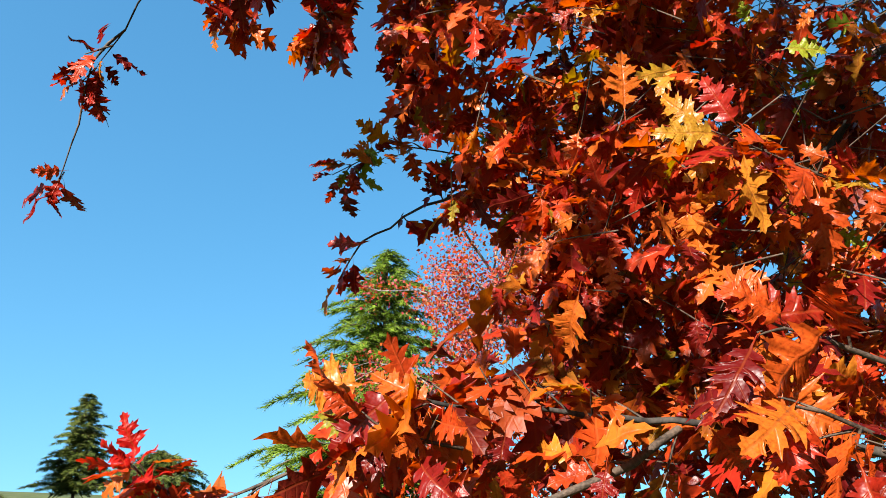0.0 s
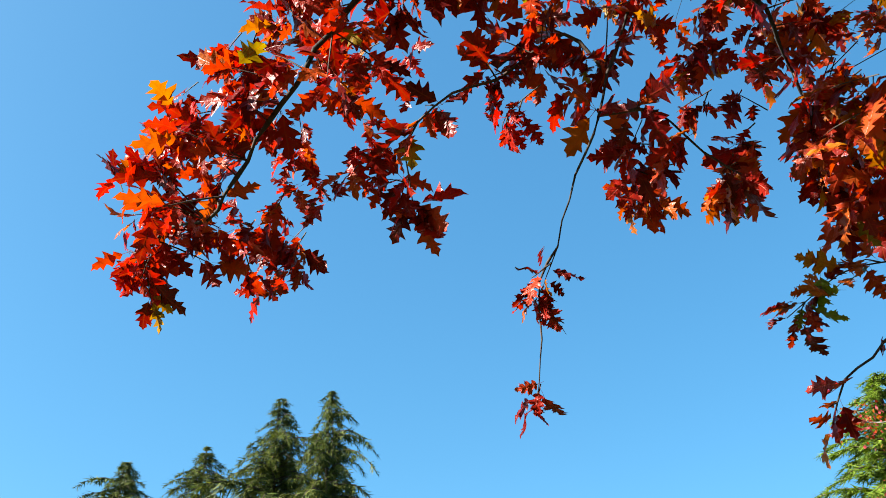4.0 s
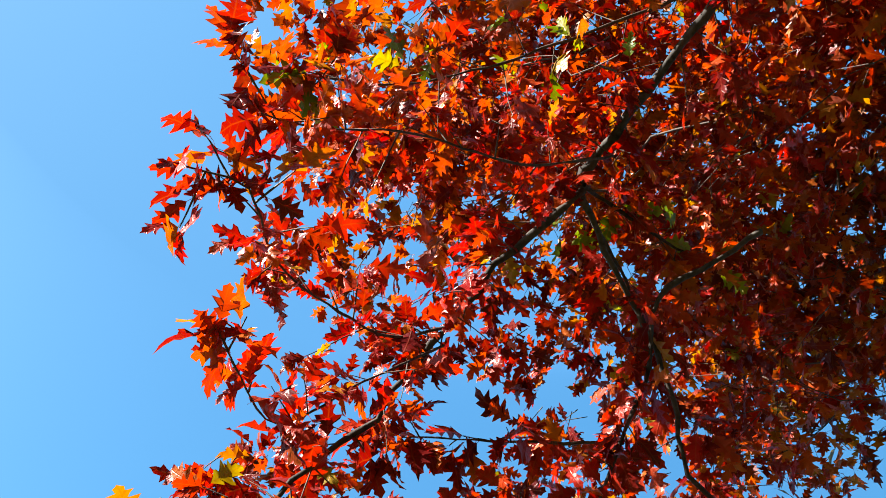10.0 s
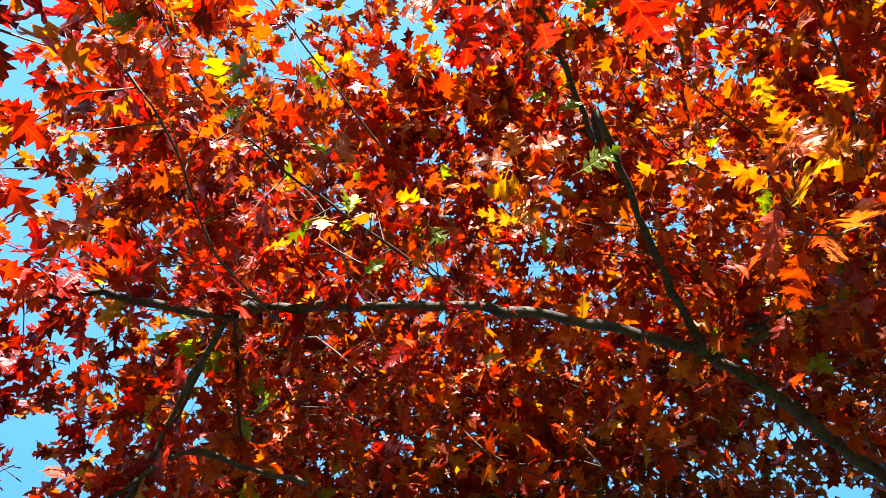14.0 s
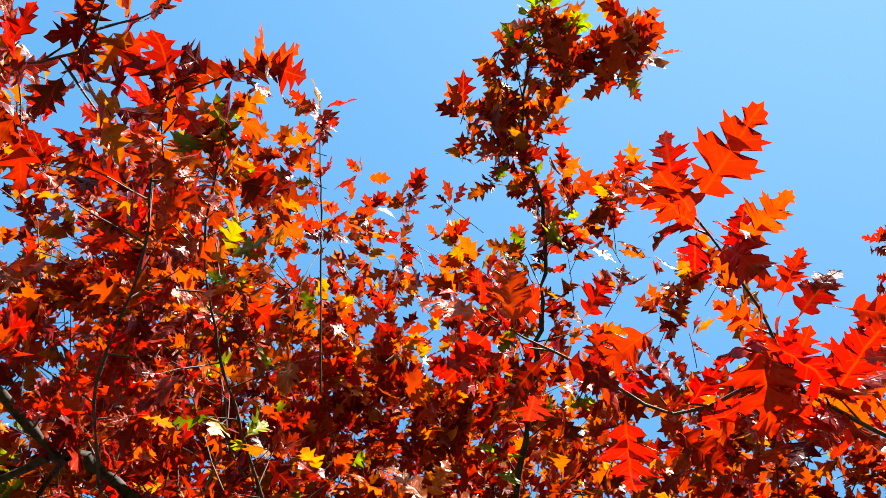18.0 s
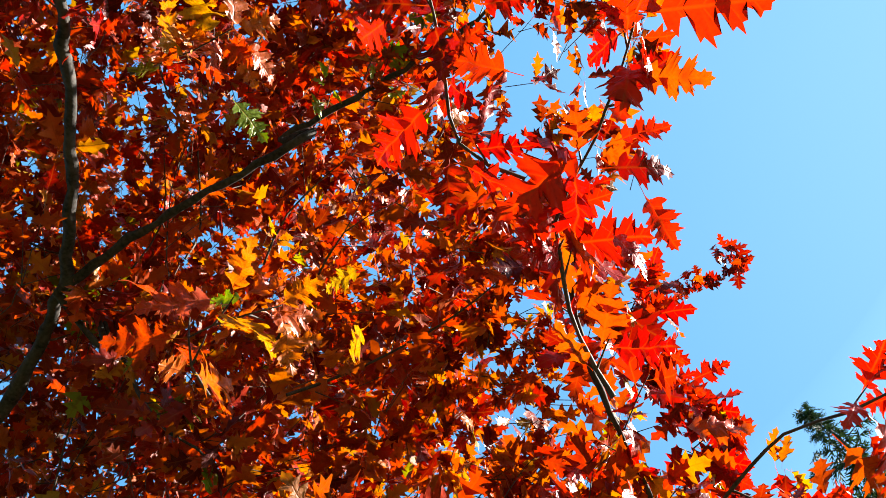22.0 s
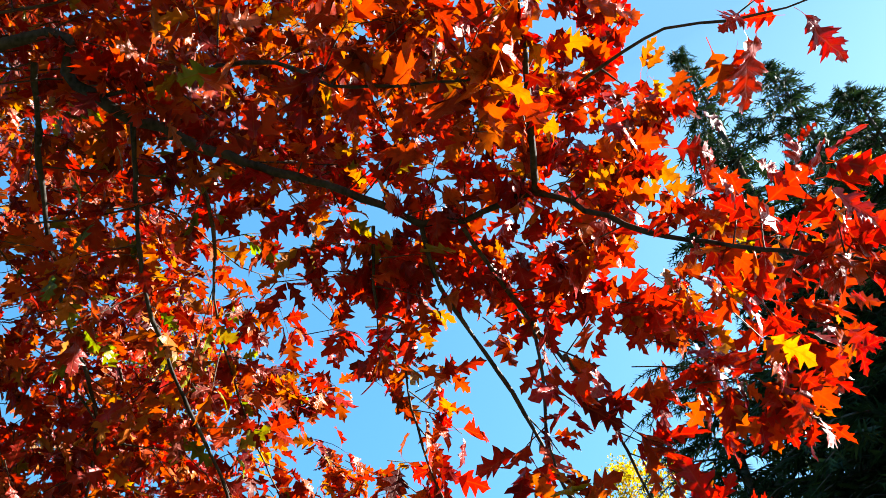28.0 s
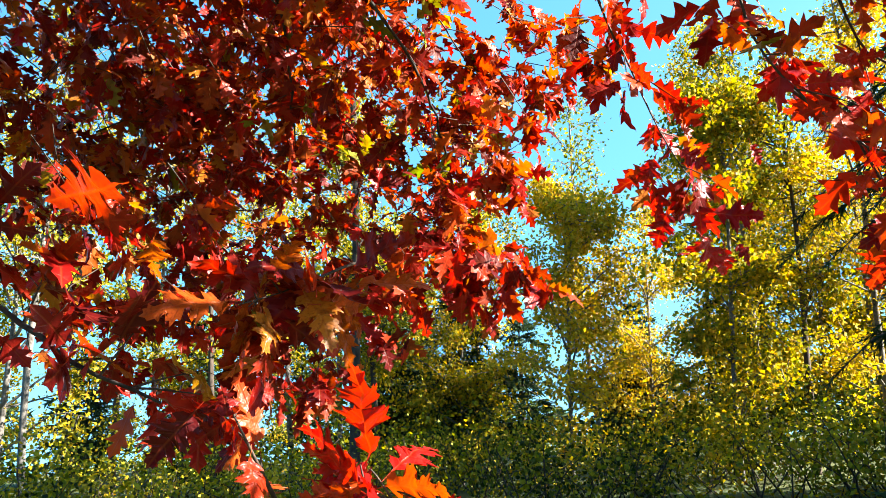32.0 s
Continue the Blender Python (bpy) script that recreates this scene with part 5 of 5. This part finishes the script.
tree = conifer("hemlock_tree", 16.8, 5.0, NEEDLE_SHADED, 37, 0.5, "dark hemlock in its own shade", 36, full=0.8, low=0.02)
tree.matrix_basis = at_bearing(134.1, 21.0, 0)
tree = conifer("hemlock_tree", 15.0, 4.2, NEEDLE_SHADED, 39, 0.6, "dark hemlock with long drooping lower boughs", 36, full=1.3, cells=3, low=0.1, thin=0.5)
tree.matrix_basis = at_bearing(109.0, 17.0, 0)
tree = conifer("hemlock_tree", 9.3, 4.2, NEEDLE_SHADED, 38, 0.5, "dark hemlock in its own shade", 42, full=0.85, cells=3, thin=0.85, low=0.02)
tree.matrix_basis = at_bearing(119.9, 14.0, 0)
tree = conifer("hemlock_tree", 13.3, 5.0, NEEDLE_SHADED, 31, 0.6, "dark hemlock in its own shade", 42, full=0.85, cells=3, thin=0.85)
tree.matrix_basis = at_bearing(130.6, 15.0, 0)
tree = conifer("spruce_tree", 12.6, 2.6, NEEDLE, 32, 0.4, "slim spruce among yellow birches")
tree.matrix_basis = at_bearing(92.4, 26.0, 0)
# young spruces with the same needles, shade darkened into the colour
tree = conifer("spruce_tree", 4.2, 2.6, NEEDLE_SHADED, 33, 0.4, "young dark spruce at the wood edge")
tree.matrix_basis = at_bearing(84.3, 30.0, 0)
tree = conifer("spruce_tree", 6.5, 2.2, NEEDLE_SHADED, 61, 0.4, "young dark spruce among the birches", 26, full=0.8, cells=3)
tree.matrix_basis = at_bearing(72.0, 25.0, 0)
tree = conifer("spruce_tree", 5.8, 2.4, NEEDLE_SHADED, 62, 0.4, "young dark spruce among the birches", 26, full=0.8, cells=3)
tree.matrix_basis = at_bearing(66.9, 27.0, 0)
# broadleaved trees
tree = broadleaf("maple_tree", 6.2, 2.4, ["pink", "orange"], BIRCH_BARK, 41, "small maple turning pink and orange", 22000, 0.07, 0.12)
tree.matrix_basis = at_bearing(-46.0, 14.0, 0)
tree = broadleaf("birch_tree", 8.0, 2.0, ["yellow"], BIRCH_BARK, 42, "yellow birch with a thin pale trunk", 14850, 0.111, 0.08)
tree.matrix_basis = at_bearing(79.5, 20.0, 0)
tree = broadleaf("poplar_tree", 9.6, 1.7, ["yellow", "lime"], BIRCH_BARK, 43, "slim poplar turning yellow and green", 19305, 0.119, 0.03)
tree.matrix_basis = at_bearing(90.3, 19.0, 0)
tree = broadleaf("birch_tree", 8.4, 2.2, ["yellow", "lime"], BIRCH_BARK, 44, "yellow birch with a thin pale trunk", 14850, 0.111, 0.08)
tree.matrix_basis = at_bearing(95.7, 24.0, 0)
tree = broadleaf("birch_tree", 7.6, 2.4, ["lime", "yellow"], BIRCH_BARK, 45, "half bare yellow birch", 8910, 0.102, 0.1)
tree.matrix_basis = at_bearing(99.6, 27.0, 0)
tree = broadleaf("birch_tree", 8.1, 2.4, ["yellow", "lime"], BIRCH_BARK, 46, "yellow birch with a thin pale trunk", 14850, 0.111, 0.08)
tree.matrix_basis = at_bearing(71.8, 24.0, 0)
tree = broadleaf("birch_tree", 11.1, 2.6, ["lime", "yellow"], BIRCH_BARK, 47, "green and yellow birch", 14850, 0.111, 0.08)
tree.matrix_basis = at_bearing(63.7, 22.0, 0)
tree = broadleaf("birch_tree", 12.7, 2.6, ["lime", "yellow"], BIRCH_BARK, 48, "green and yellow birch", 14850, 0.111, 0.08)
tree.matrix_basis = at_bearing(51.5, 24.0, 0)
tree = broadleaf("birch_tree", 12.0, 2.8, ["lime", "yellow"], BIRCH_BARK, 49, "green and yellow birch", 14850, 0.111, 0.08)
tree.matrix_basis = at_bearing(42.6, 22.0, 0)
tree = broadleaf("birch_tree", 9.0, 2.6, ["yellow"], BIRCH_BARK, 51, "yellow birch with a thin pale trunk", 11880, 0.111, 0.08)
tree.matrix_basis = at_bearing(84.9, 28.0, 0)
tree = broadleaf("birch_tree", 11.1, 2.8, ["lime", "yellow"], BIRCH_BARK, 52, "green and yellow birch", 11880, 0.111, 0.08)
tree.matrix_basis = at_bearing(57.4, 30.0, 0)
tree = broadleaf("birch_tree", 8.5, 2.8, ["lime", "yellow"], BIRCH_BARK, 53, "green and yellow birch", 11880, 0.111, 0.08)
tree.matrix_basis = at_bearing(67.5, 32.0, 0)
tree = broadleaf("birch_tree", 13.0, 2.4, ["yellow"], BIRCH_BARK, 54, "bright yellow birch with a thin trunk", 14850, 0.102, 0.1)
tree.matrix_basis = at_bearing(99.2, 21.0, 0)
tree = broadleaf("birch_tree", 13.0, 2.2, ["yellow", "lime"], BIRCH_BARK, 55, "bright yellow birch with a thin trunk", 11880, 0.102, 0.1)
tree.matrix_basis = at_bearing(92.2, 22.0, 0)
tree = broadleaf("birch_tree", 15.0, 2.0, ["lime", "yellow"], PINE_BARK, 50, "tall thin birch with green leaves", 8910, 0.0851, 0.3)
tree.matrix_basis = at_bearing(65.0, 15.0, 0)
for n, (az, d, h) in enumerate(((44, 19, 13), (49, 26, 15), (55, 20, 12), (60, 27, 15), (66, 21, 11), (73, 29, 14), (81, 24, 12), (89, 26, 13), (95, 20, 11), (99, 24, 12))):
    broadleaf('aspen_tree', h, 1.4, ['yellow' if n % 2 else 'lime'], PINE_BARK if n % 3 else BIRCH_BARK, 110 + n, 'slim half bare aspen in the wood', 2000, 0.12, 0.3).matrix_basis = at_bearing(az, d, 40 * n)
tree = broadleaf("birch_tree", 8.2, 2.2, ["yellow", "lime"], BIRCH_BARK, 56, "slender yellow birch beside dark hemlocks", 12000, 0.1, 0.15)
tree.matrix_basis = at_bearing(105.2, 26.0, 0)
tree = broadleaf("birch_tree", 7.1, 2.4, ["lime", "yellow"], BIRCH_BARK, 57, "slender yellow birch beside dark hemlocks", 9000, 0.1, 0.15)
tree.matrix_basis = at_bearing(107.8, 30.0, 0)
# spruces added to close pale gaps low in the wood, needles darkened for shade
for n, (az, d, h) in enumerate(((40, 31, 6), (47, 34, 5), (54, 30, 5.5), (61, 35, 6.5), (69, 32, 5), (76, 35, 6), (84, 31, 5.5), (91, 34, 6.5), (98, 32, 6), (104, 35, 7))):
    conifer('spruce_tree', h, 2.2, NEEDLE_SHADED, 140 + n, 0.4, 'young dark spruce behind the birches', 16, full=0.5, cells=2).matrix_basis = at_bearing(az, d, 70 * n)
# scrub along the edge of the wood
for n, az in enumerate((38, 46, 54, 60, 66, 72, 78, 84, 91, 97, 104, 112)):
    a, d = radians(az), 14.5 + 2.5 * (n % 3)
    thicket('shrub', [(math.sin(a + k * 0.06) * d, math.cos(a + k * 0.06) * d) for k in (-1, 0, 1)], ['lime', 'yellow'] if n % 2 else ['scrub', 'lime'], 70 + n, 'green and yellow scrub at the wood edge', 1.35, 1700, 0.09)
for n, az in enumerate((-36, -22, -8)):
    a, d = radians(az), 34 + 3 * (n % 3)
    thicket('shrub', [(math.sin(a + k * 0.06) * d, math.cos(a + k * 0.06) * d) for k in (-1, 0, 1)], ['scrub'], 90 + n, 'green scrub behind the lawn', 1.0, 900, 0.12)
